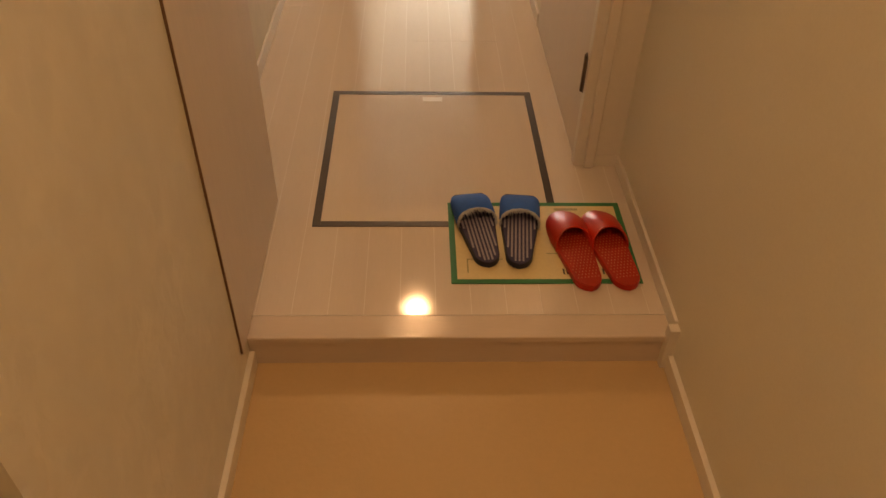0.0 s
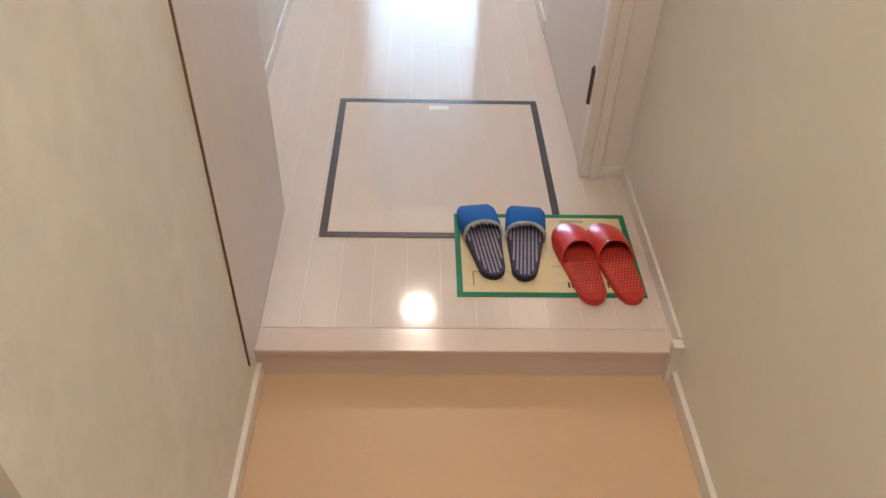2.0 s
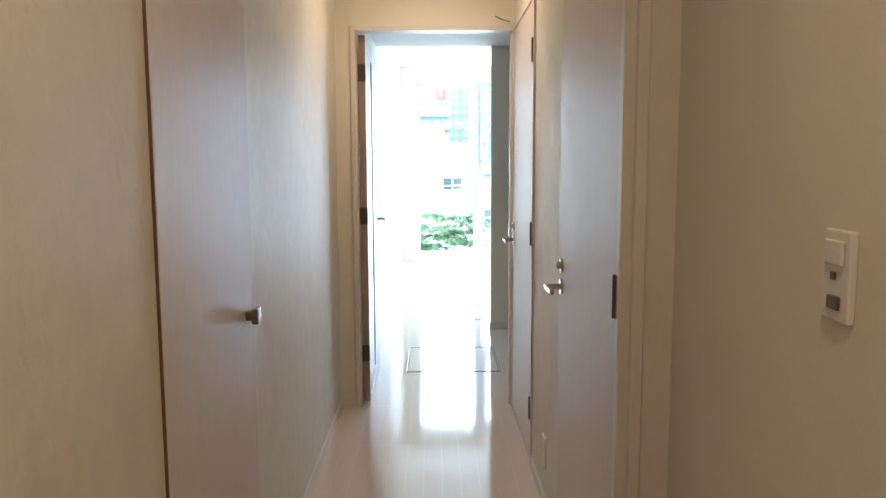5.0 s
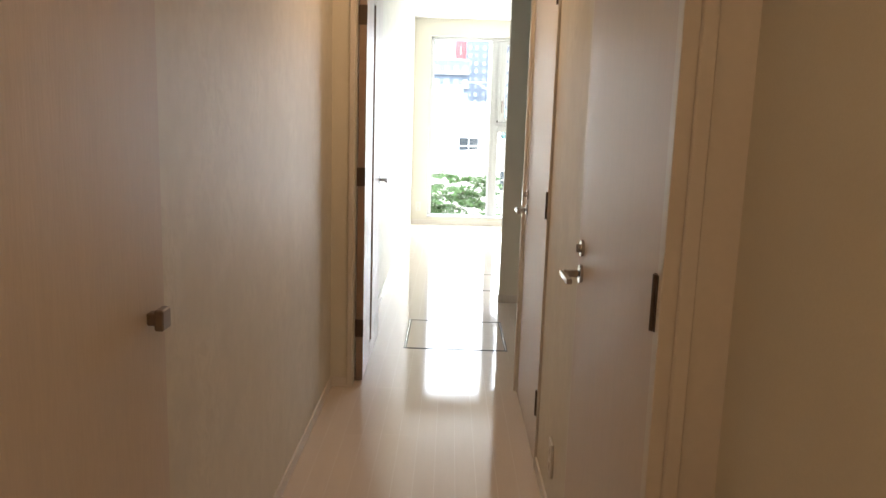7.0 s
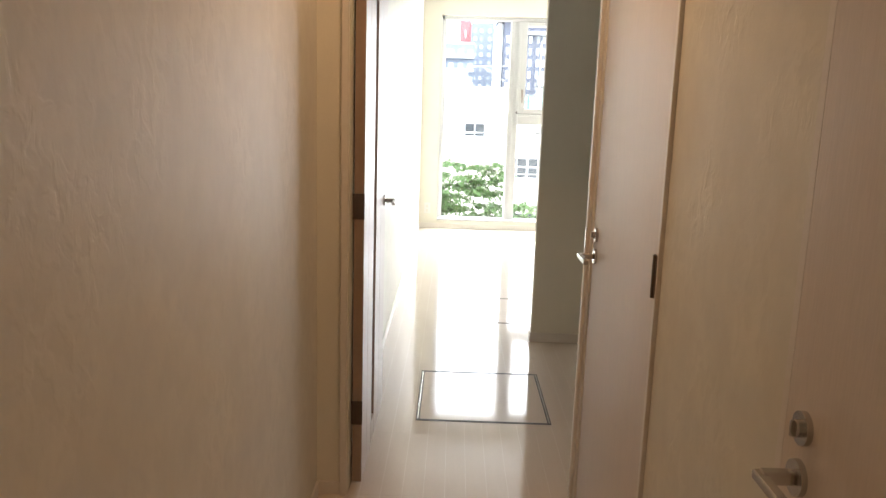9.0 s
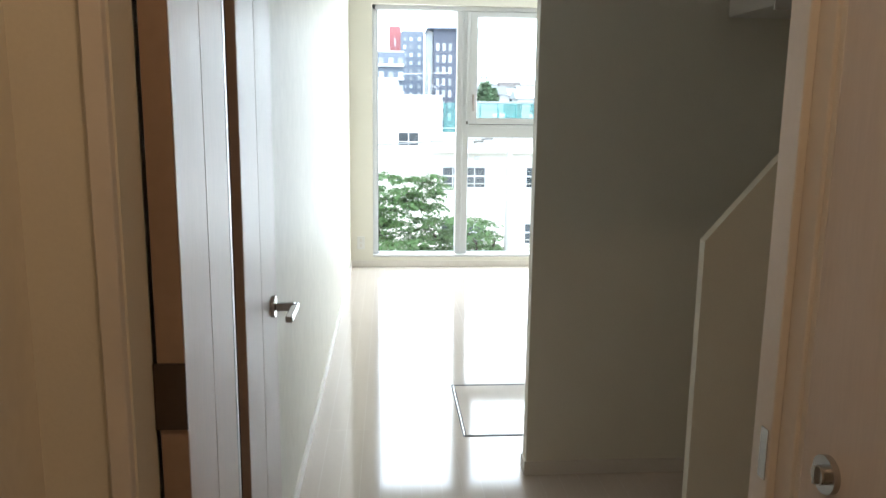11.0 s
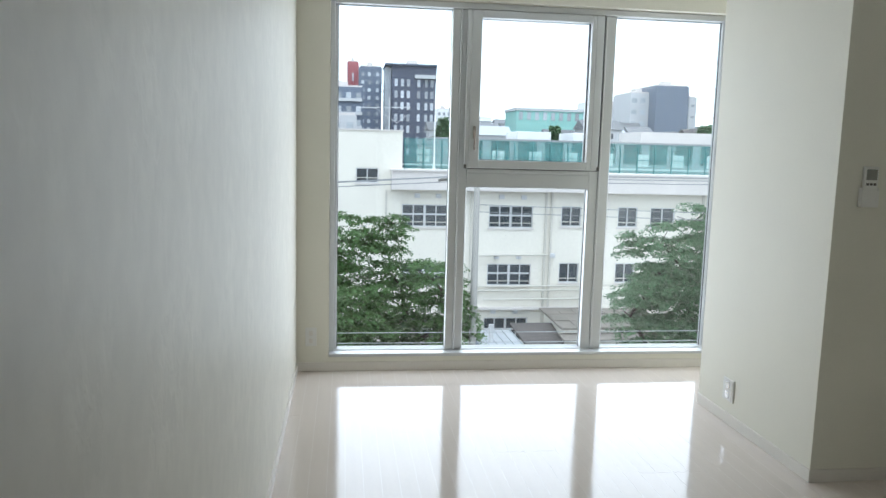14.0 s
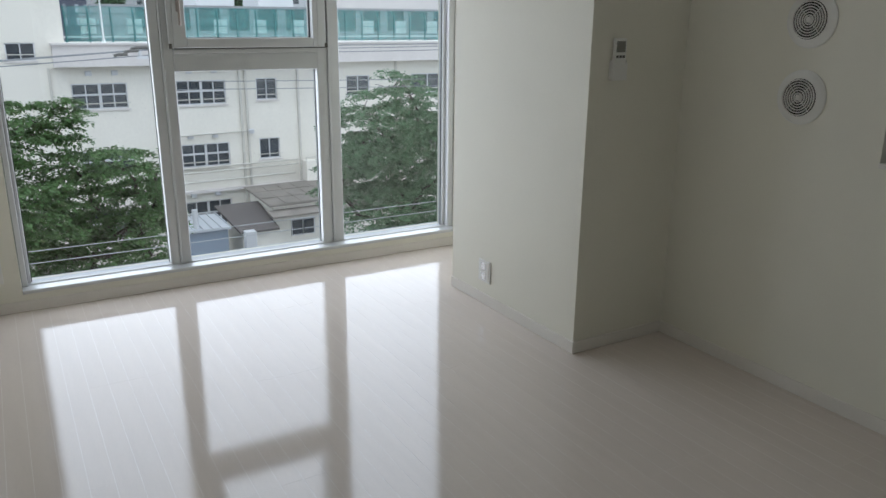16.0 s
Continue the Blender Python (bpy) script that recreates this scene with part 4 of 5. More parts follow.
def school():
    s = thing("school_building", 20, 56, BASE, "three-storey cream school building with grey framed windows", "school")
    wide = [(x, z, x + 2.78, z + 1.36) for z in (-4.23, -7.85) for x in (5.26, 10.62)]
    single = [(x, z, x + 1.28, z + 1.26) for z in (-4.10, -7.66) for x in (15.2, 18.87)] + [(21.0, -4.10, 22.62, -2.84), (21.0, -7.66, 22.62, -6.4), (25.6, -4.10, 28.2, -2.84), (25.6, -7.66, 28.2, -6.4)]
    low = [(5.26, -11.6, 8.0, -9.9), (10.5, -11.6, 13.3, -9.9)]
    bm = bmesh.new()
    holed_wall(bm, 5.2, 48, BASE, -0.85, 50, 50.5, wide + single + low)
    add_box(bm, 5.2, 50.5, BASE, 48, 62, -1.0)
    part("wall", bm, M_CREAM, s)
    box_part("eave", M_EAVE, s, (4.55, 49.2, -1.95, 48, 49.99, -0.85), (4.5, 49.1, -0.85, 48, 50.3, -0.75))
    for w in wide:
        school_window(s, *w, 50, 4, 2)
    for w in single:
        school_window(s, *w, 50, 2, 1)
    for w in low:
        school_window(s, *w, 50, 4, 2, False)
    for x in (9.45, 14.15, 14.5, 17.7, 24.4):
        box_part("drain_pipe", M_PIPE, s, (x, 49.86, BASE, x + 0.12, 49.995, -1.95))
    for x0, x1, z in ((9.3, 17.5, -7.85), (9.3, 17.5, -8.12), (10.4, 17.3, -8.67), (9.8, 14.4, -5.92)):
        bm = bmesh.new()
        add_tube(bm, [(x0, 49.7, z - 0.02), (x1, 49.7, z + 0.06)], 0.055, 8)
        part("wall_pipe", bm, M_PIPE, s)
    for x, z in ((6.0, -2.45), (7.3, -2.45), (11.2, -2.45), (12.6, -2.45), (11.0, -6.15), (12.4, -6.15), (10.9, -9.6), (12.3, -9.6), (14.55, -6.05)):
        box_part("vent_hood", M_FRAMEGREY, s, (x, 49.78, z, x + 0.32, 49.995, z + 0.26), bevel=0.02)
    box_part("ledge", M_EAVE, s, (9.3, 49.72, -9.35, 19, 49.995, -9.2))
    settle(s)


school()


def stair_block():
    s = thing("school_stair_block", 0, 55, BASE, "taller cream windowless stair block of the school", "building")
    bm = bmesh.new()
    holed_wall(bm, -22, 5.19, BASE, 1.5, 49.9, 50.4, [(2.43, -1.6, 3.78, -0.71), (-3.0, -1.6, -1.6, -0.71)])
    add_box(bm, -22, 50.4, BASE, 5.19, 60, 1.4)
    part("wall", bm, M_CREAM, s)
    school_window(s, 2.43, -1.6, 3.78, -0.71, 49.9, 2, 1)
    school_window(s, -3.0, -1.6, -1.6, -0.71, 49.9, 2, 1)
    box_part("parapet", M_EAVE, s, (-22, 49.82, 1.5, 5.25, 50.4, 1.58))
    box_part("downpipe", M_PIPE, s, (4.2, 49.78, BASE, 4.32, 49.9, -2.0))
    settle(s)


stair_block()


def roof_fence():
    f = thing("rooftop_fence", 26, 52, -0.85, "green netted safety fence along the school roof", "fence")
    xs = [5.4 + 1.17 * i for i in range(37)]
    shared = None
    for x in xs:
        if shared is None:
            bm = bmesh.new()
            add_tube(bm, [(0, 0, -0.15), (0, 0, 1.45), (0, 0.05, 1.75), (0, 0.2, 2.0)], 0.05, 6)
            shared = mesh_of("post", bm, M_NETPOST)
        p = new("post", shared)
        p.location = (x, 52, -0.85)
        p.parent = f
        p.matrix_parent_inverse = Matrix.Translation(-f.location)
    for z in (-0.62, 0.15, 0.8, 1.15):
        box_part("rail", M_NETPOST, f, (5.3, 51.97, z, 47.5, 52.03, z + 0.04))
    for i in range(14):
        box_part("net", M_NET, f, (5.4 + 3.1 * i, 52.05, -0.9, 8.48 + 3.1 * i, 52.07, 1.15))
    for i in range(17):
        x = 6.2 + 2.42 * i
        pane = box_part("white_panel", M_WHITEPANEL, f, (x, 52.3, -0.25, x + 0.78, 52.34, 0.55))
        box_part("panel_bar", M_FRAMEGREY, pane, (x + 0.37, 52.27, -0.25, x + 0.41, 52.297, 0.55), (x, 52.26, 0.02, x + 0.78, 52.268, 0.05), (x, 52.26, 0.28, x + 0.78, 52.268, 0.31))
    box_part("white_rail", M_WHITEPANEL, f, (5.3, 52.2, -0.48, 47.5, 52.26, -0.38))
    settle(f)


roof_fence()


def rear_building():
    b = thing("rear_school_wing", 48, 78, BASE, "pale flat-roofed school wing with a row of windows", "building")
    holes = [(13.5 + i * 2.6, -0.9, 15.3 + i * 2.6, 1.0) for i in range(22)]
    bm = bmesh.new()
    holed_wall(bm, 10, 75, BASE, 1.2, 75, 75.4, holes)
    add_box(bm, 10, 75.4, BASE, 75, 84, 1.1)
    part("wall", bm, M_REARWALL, b)
    for h in holes:
        box_part("window", M_SCHOOLGLASS, b, (h[0], 75.2, h[1], h[2], 75.25, h[3]))
    for x in (19.0, 24.6):
        box_part("roof_unit", M_WHITEPANEL, b, (x, 77, 1.2, x + 3.4, 82, 2.0), bevel=0.05)
    box_part("upper_storey", M_EAVE, b, (31.5, 77, 1.2, 74, 83, 2.3))
    settle(b)


rear_building()


def tower(name, label, x0, x1, y, top, wall, cols, floors, depth=14, win=(0.5, 0.6), first=0.0, balcony=False, step=3.2):
    """A far block of flats or offices with a window in every bay; the front looks to the room."""
    t = thing(name, (x0 + x1) / 2, y + depth / 2, GROUND, label, "building")
    box_part("wall", wall, t, (x0, y, GROUND, x1, y + depth, top))
    box_part("roof", M_EAVE, t, (x0 + 0.3, y + 0.3, top, x1 - 0.3, y + depth - 0.3, top + 0.4), (x0 + (x1 - x0) * 0.35, y + 3, top + 0.4, x0 + (x1 - x0) * 0.6, y + 7, top + 1.6))
    places = cols if isinstance(cols, tuple) else [(c + 0.5) / cols for c in range(cols)]
    bay = (x1 - x0) / len(places)
    shared = None
    for i in range(floors):
        z = top - 2.6 - first - i * step
        for c in places:
            if shared is None:
                bm = bmesh.new()
                add_box(bm, 0, -0.12, 0, bay * win[0], -0.004, step * win[1])
                shared = mesh_of("window", bm, M_TOWERWIN)
            w = new("window", shared)
            w.location = (x0 + (x1 - x0) * c - bay * win[0] / 2, y, z)
            w.parent = t
            w.matrix_parent_inverse = Matrix.Translation(-t.location)
        if balcony:
            box_part("balcony", M_PALETOWER, t, (x0 + 0.3, y - 1.0, z - 0.8, x1 - 0.3, y - 0.13, z - 0.1))
    return t


xa, zt = at_depth(4.35, 5.45, 200)
xb, _ = at_depth(6.98, 5.45, 200)
tower("office_tower", "dark slate ten-storey tower with pale windows", xa, xb, 200, zt, M_NAVYTOWER, (0.09, 0.23, 0.37, 0.60, 0.77, 0.90), 7, win=(0.42, 0.62), first=2.6, step=2.9)
box_tower = thing("office_tower_roof_terrace", xb - 4, 199, zt - 3.6, "pale open terrace at the top of the dark tower", "terrace")
box_part("rail", M_PALETOWER, box_tower, (xb - 5.6, 198.6, zt - 3.2, xb - 0.2, 199.9, zt - 2.3))
box_part("canopy", M_GREYTOWER, box_tower, (xa - 1.8, 198.8, zt, xb + 0.1, 214, zt + 0.35))
xa2, _ = at_depth(3.93, 5.2, 202)
tower("glass_stair_tower", "pale steel and glass stair tower beside the dark block", xa2, xa - 0.1, 203, zt - 0.4, M_TOWERWIN, 1, 9, 8, (0.8, 0.12))
xa, zt = at_depth(2.42, 5.3, 225)
xb, _ = at_depth(3.75, 5.3, 225)
tower("apartment_tower", "grey apartment tower with small pale windows", xa, xb, 225, zt, M_GREYTOWER, (0.16, 0.44, 0.80), 10, win=(0.40, 0.46), step=2.2)
xa, zt = at_depth(1.72, 5.55, 235)
xb, _ = at_depth(2.40, 5.55, 235)
tower("red_tower", "narrow dull red apartment tower", xa, xb, 235, zt, M_REDTOWER, 1, 1, win=(0.10, 0.7), first=3.0)
xa, zt = at_depth(0.4, 4.1, 190)
xb, _ = at_depth(2.68, 4.1, 190)
tower("apartment_block", "low mauve-grey apartment block with balconies", xa, xb, 190, zt, M_GREYTOWER, 4, 4, win=(0.5, 0.4), balcony=True)
xa, zt = at_depth(-4.0, 2.9, 150)
xb, _ = at_depth(2.3, 2.35, 150)
tower("flat_block", "pale low flat block behind the school", xa, xb, 150, zt - 1.4, M_PALETOWER, 8, 3, win=(0.5, 0.4))
xa, zt = at_depth(7.05, 3.0, 320)
xb, _ = at_depth(7.9, 3.0, 320)
tower("white_flats", "far white block of flats", xa, xb, 320, zt, M_WHITEPANEL, 3, 5, win=(0.5, 0.4))
xa, zt = at_depth(16.3, 3.7, 300)
xb, _ = at_depth(18.2, 2.95, 300)
tower("white_flats", "far long white block of flats", xa, xb, 300, zt, M_WHITEPANEL, 1, 4, win=(0.9, 0.35))
xa, zt = at_depth(19.0, 4.35, 210)
xb, _ = at_depth(20.6, 4.35, 210)
tower("grey_flats", "grey flats with open galleries", xa, xb, 210, zt, M_PALETOWER, 3, 4, win=(0.6, 0.4))
xa, zt = at_depth(20.65, 4.85, 205)
xb, _ = at_depth(22.75, 4.85, 205)
tower("blank_grey_tower", "blank slate grey end wall of a tower", xa, xb, 205, zt, M_GREYTOWER, 1, 1, win=(0.02, 0.02))
xa, zt = at_depth(22.8, 4.2, 212)
xb, _ = at_depth(23.3, 4.2, 212)
tower("pale_shaft", "pale lift shaft beside the grey tower", xa, xb, 212, zt, M_PALETOWER, 1, 3, win=(0.4, 0.2))
xa, zt = at_depth(11.9, 3.4, 170)
xb, _ = at_depth(16.4, 2.45, 170)
net_hall = thing("netted_hall", (xa + xb) / 2, 172, GROUND, "far hall wrapped in green scaffold netting", "building")
box_part("wall", M_NETWRAP, net_hall, (xa, 170, GROUND, xb, 182, zt - 1.2))
box_part("roof", M_PALETOWER, net_hall, (xa - 0.3, 169.7, zt - 1.2, xb + 0.3, 182, zt - 0.6))
for k in range(9):
    u = xa + (xb - xa) * (k + 0.3) / 9
    box_part("panel", M_TOWERWIN, net_hall, (u, 169.85, zt - 3.2, u + (xb - xa) / 20, 169.99, zt - 1.5))

random.seed(5)


def far_house(x, y, w, d, h, name="house"):
    t = thing(name, x, y, GROUND, "far small house with pitched grey roof", "house", "far houses")
    box_part("wall", M_PALETOWER, t, (x - w / 2, y - d / 2, GROUND, x + w / 2, y + d / 2, h))
    bm = bmesh.new()
    a = [bm.verts.new(p) for p in ((x - w / 2 - .4, y - d / 2 - .4, h), (x + w / 2 + .4, y - d / 2 - .4, h), (x + w / 2 + .4, y + d / 2 + .4, h), (x - w / 2 - .4, y + d / 2 + .4, h))]
    r = [bm.verts.new(p) for p in ((x - w / 2 - .4, y, h + 1.9), (x + w / 2 + .4, y, h + 1.9))]
    bm.faces.new((a[0], a[1], r[1], r[0]))
    bm.faces.new((a[2], a[3], r[0], r[1]))
    bm.faces.new((a[1], a[2], r[1]))
    bm.faces.new((a[3], a[0], r[0]))
    bm.faces.new(a[::-1])
    part("roof", bm, random.choice((M_HOUSEROOF, M_HOUSEROOF, M_HOUSEROOF, M_DARKROOF, M_TIN)), t)
    for k in (-0.28, 0.18):
        box_part("window", M_SCHOOLGLASS, t, (x + w * k - 0.6, y - d / 2 - 0.05, h - 1.9, x + w * k + 0.6, y - d / 2 - 0.003, h - 0.8))


for i in range(70):
    yy = random.uniform(150, 330)
    x50 = random.uniform(7.5, 28)
    xx, zz = at_depth(x50, random.uniform(1.6, 2.6), yy)
    far_house(xx, yy, random.uniform(5, 9), 7, zz - 1.6)

# ---------- yard things ----------
def tin_shed():
    t = thing("tin_shed", 10.0, 44, BASE, "blue-grey shed with pale ribbed tin roof", "shed")
    box_part("wall", M_BLUEWALL, t, (8.75, 42.7, BASE, 10.75, 45.6, -9.56))
    bm = bmesh.new()
    for i in range(5):
        x = 8.62 + i * 0.45
        add_box(bm, x, 42.5, -9.555, x + 0.41, 45.8, -9.44, bevel=0.02)
        add_box(bm, x + 0.41, 42.5, -9.555, x + 0.45, 45.8, -9.38)
    part("roof", bm, M_TIN, t, "pale ribbed tin roof")
    bm = bmesh.new()
    add_cyl(bm, (9.23, 43.0, -9.44), "z", 0.14, 0.14, 0.98, 14)
    part("flue", bm, M_FRAMEGREY, t)
    settle(t)


tin_shed()


def annex():
    t = thing("school_annex", 15.3, 46, BASE, "low white outbuilding with weathered sheet roof", "outbuilding")
    box_part("wall", M_CREAM, t, (13.7, 44.2, BASE, 19.5, 48.6, -9.06))

    def sheet(name, corners, thick, m, label=""):
        bm = bmesh.new()
        v = [bm.verts.new(p) for p in corners]
        u = [bm.verts.new(p.co + Vector((0, 0, thick))) for p in v]
        bm.faces.new(v[::-1])
        bm.faces.new(u)
        for i in range(4):
            bm.faces.new((v[i], v[(i + 1) % 4], u[(i + 1) % 4], u[i]))
        return part(name, bm, m, t, label)
    roof = sheet("roof", ((13.45, 43.9, -9.05), (19.8, 43.9, -8.98), (19.8, 48.9, -8.86), (13.45, 48.9, -8.93)), 0.07, M_OLDROOF, "weathered brown sheet roof")
    rnd = random.Random(8)
    for i in range(7):
        for k in range(3):
            x, y = 13.5 + i * 0.9, 43.95 + k * 1.62
            z = -8.975 + 0.011 * (x - 13.45) + 0.024 * (y - 43.9) + 0.03 * rnd.random()
            box_part("roof_sheet", M_OLDROOF, roof, (x, y, z, x + 0.86, y + 1.68, z + 0.025))
    sheet("lower_roof", ((13.35, 43.1, -9.50), (19.5, 43.1, -9.44), (19.5, 44.19, -9.32), (13.35, 44.19, -9.38)), 0.09, M_OLDROOF, "narrow weathered lower roof")
    sheet("lean_to_roof", ((11.5, 42.9, -10.05), (13.6, 42.9, -10.05), (13.6, 46.6, -9.35), (11.1, 46.6, -9.35)), 0.10, M_DARKROOF, "dark brown lean-to roof")
    box_part("lean_to_wall", M_CREAM, t, (11.7, 43.2, BASE, 13.69, 46.4, -10.06))
    for a, b in ((14.72, 15.32), (15.38, 15.98), (17.0, 17.7)):
        w = box_part("window", M_SCHOOLGLASS, t, (a, 44.14, -10.80, b, 44.197, -10.0))
        box_part("window_frame", M_FRAMEGREY, w, (a - 0.05, 44.12, -10.86, b + 0.05, 44.198, -10.81), (a - 0.05, 44.12, -9.99, b + 0.05, 44.198, -9.94), (a - 0.05, 44.12, -10.81, a - 0.003, 44.198, -9.99), (b + 0.003, 44.12, -10.81, b + 0.05, 44.198, -9.99))
    box_part("parapet", M_CREAM, t, (17.35, 48.62, BASE, 20.5, 49.4, -7.62))
    box_part("parapet_rail", M_PIPE, t, (17.3, 48.6, -7.40, 20.5, 48.66, -7.34), (17.3, 48.6, -7.62, 17.36, 48.66, -7.40), (18.7, 48.6, -7.62, 18.76, 48.66, -7.40))
    settle(t)


annex()
ub = bmesh.new()
add_box(ub, 10.15, 41.5, GROUND, 10.70, 42.0, -8.82, bevel=0.03)
tagged(new("utility_box", mesh_of("utility_box", ub, M_PALETOWER)), "small white utility box in the yard", "utility box")


def yard_fence():
    t = thing("slat_fence", 6.3, 44, BASE, "pale upright slat fence below the trees", "fence")
    shared = None
    for i in range(22):
        if shared is None:
            bm = bmesh.new()
            add_box(bm, 0, 0, 0, 0.07, 0.03, 1.7)
            shared = mesh_of("slat", bm, M_PIPE)
        s = new("slat", shared)
        s.location = (5.2 + i * 0.16, 43.5, BASE + 0.1)
        s.parent = t
        s.matrix_parent_inverse = Matrix.Translation(-t.location)
    box_part("rail", M_PIPE, t, (5.1, 43.53, BASE + 0.5, 8.8, 43.58, BASE + 0.58), (5.1, 43.53, BASE + 1.4, 8.8, 43.58, BASE + 1.48))
    settle(t)


yard_fence()


def utility_pole():
    px, pz = at_depth(9.68, -1.05, 30)
    t = thing("utility_pole", px, 30, GROUND, "slender grey concrete utility pole with crossarm", "utility pole")
    bm = bmesh.new()
    add_cyl(bm, (px, 30, GROUND), "z", 0.16, 0.10, pz - GROUND + 0.2, 14)
    part("pole", bm, M_CONC, t, "", True)
    box_part("crossarm", M_FRAMEGREY, t, (px - 0.7, 29.95, pz - 0.25, px + 0.7, 30.05, pz - 0.17))
    for dx in (-0.6, 0.6):
        bm = bmesh.new()
        add_cyl(bm, (px + dx, 30, pz - 0.17), "z", 0.05, 0.04, 0.16, 10)
        part("insulator", bm, M_PALETOWER, t, "", True)
    return px, pz


PX, PZ = utility_pole()


def cable(pts, r, label, m=M_CABLE, sag=0.2):
    bm = bmesh.new()
    out = []
    for a, b in zip(pts, pts[1:]):
        for k in range(13):
            u = k / 12
            p = Vector(a).lerp(Vector(b), u)
            p.z -= sag * 4 * u * (1 - u)
            out.append(p)
    add_tube(bm, out, r, 6)
    tagged(new("cable", mesh_of("cable", bm, m)), label, "cable", "street cables")


for dz, dx in ((0.0, -0.6), (0.1, 0.6), (-0.12, 0.0)):
    cable([(-25, 33, PZ - 1.75 + dz * 0.6), (PX + dx, 30, PZ + dz), (30, 27, PZ + 0.5 + dz)], 0.018, "dark overhead street cable", sag=0.12)
for dz in (-0.95, -1.2):
    cable([(PX, 30, PZ + dz), (30, 28, PZ + dz - 0.1)], 0.014, "thin grey overhead cable from the pole", sag=0.1)
for z in (-0.42, -0.53, -0.66):
    cable([(-8, 12, z - 0.06), (14, 12, z - 0.03)], 0.0036, "pale sleeved cable strung across outside the window", M_CABLEPALE, 0.02)


def line_insulators():
    t = thing("line_insulators", PX - 0.85, 30.05, PZ - 0.25, "dark insulator sleeves on the overhead cables", "insulator")
    for k, (dx, dz, ln) in enumerate(((-1.05, -0.06, 0.45), (-0.85, 0.04, 0.5), (-1.35, -0.16, 0.4))):
        bm = bmesh.new()
        add_tube(bm, [(PX + dx, 30.05, PZ + dz), (PX + dx + ln * 0.3, 30.04, PZ + dz + 0.04), (PX + dx + ln, 30.02, PZ + dz + 0.05)], 0.045, 8)
        part("sleeve", bm, M_DARKPL, t, "", True)


line_insulators()


def roof_mast():
    t = thing("roof_mast", 5.73, 51.2, 0.0, "thin white mast on the school roof", "mast")
    bm = bmesh.new()
    add_cyl(bm, (5.73, 51.2, -0.02), "z", 0.05, 0.03, 5.5, 10)
    part("pole", bm, M_WHITEPANEL, t, "", True)
    bm = bmesh.new()
    add_cyl(bm, (5.73, 51.2, -0.02), "z", 0.10, 0.09, 0.4, 10)
    part("foot", bm, M_WHITEPANEL, t, "", True)


roof_mast()


def roof_antenna():
    t = thing("roof_antenna", 2.9, 51, 2.33, "thin pale roof antenna with a long boom", "antenna")
    for name, pts, r in (("mast", [(2.9, 51, 2.32), (2.9, 51, 4.5)], 0.035), ("boom", [(0.94, 51, 3.80), (4.2, 51, 3.93)], 0.03), ("stay", [(2.0, 51, 3.83), (3.4, 51, 2.95), (3.9, 51, 3.4)], 0.025)):
        bm = bmesh.new()
        add_tube(bm, pts, r, 6)
        part(name, bm, M_PALETOWER, t)
    for i in range(7):
        bm = bmesh.new()
        x = 1.1 + i * 0.5
        add_tube(bm, [(x, 50.6, 3.81 + (x - 0.94) * 0.04), (x, 51.4, 3.81 + (x - 0.94) * 0.04)], 0.015, 5)
        part("element", bm, M_PALETOWER, t)


roof_antenna()


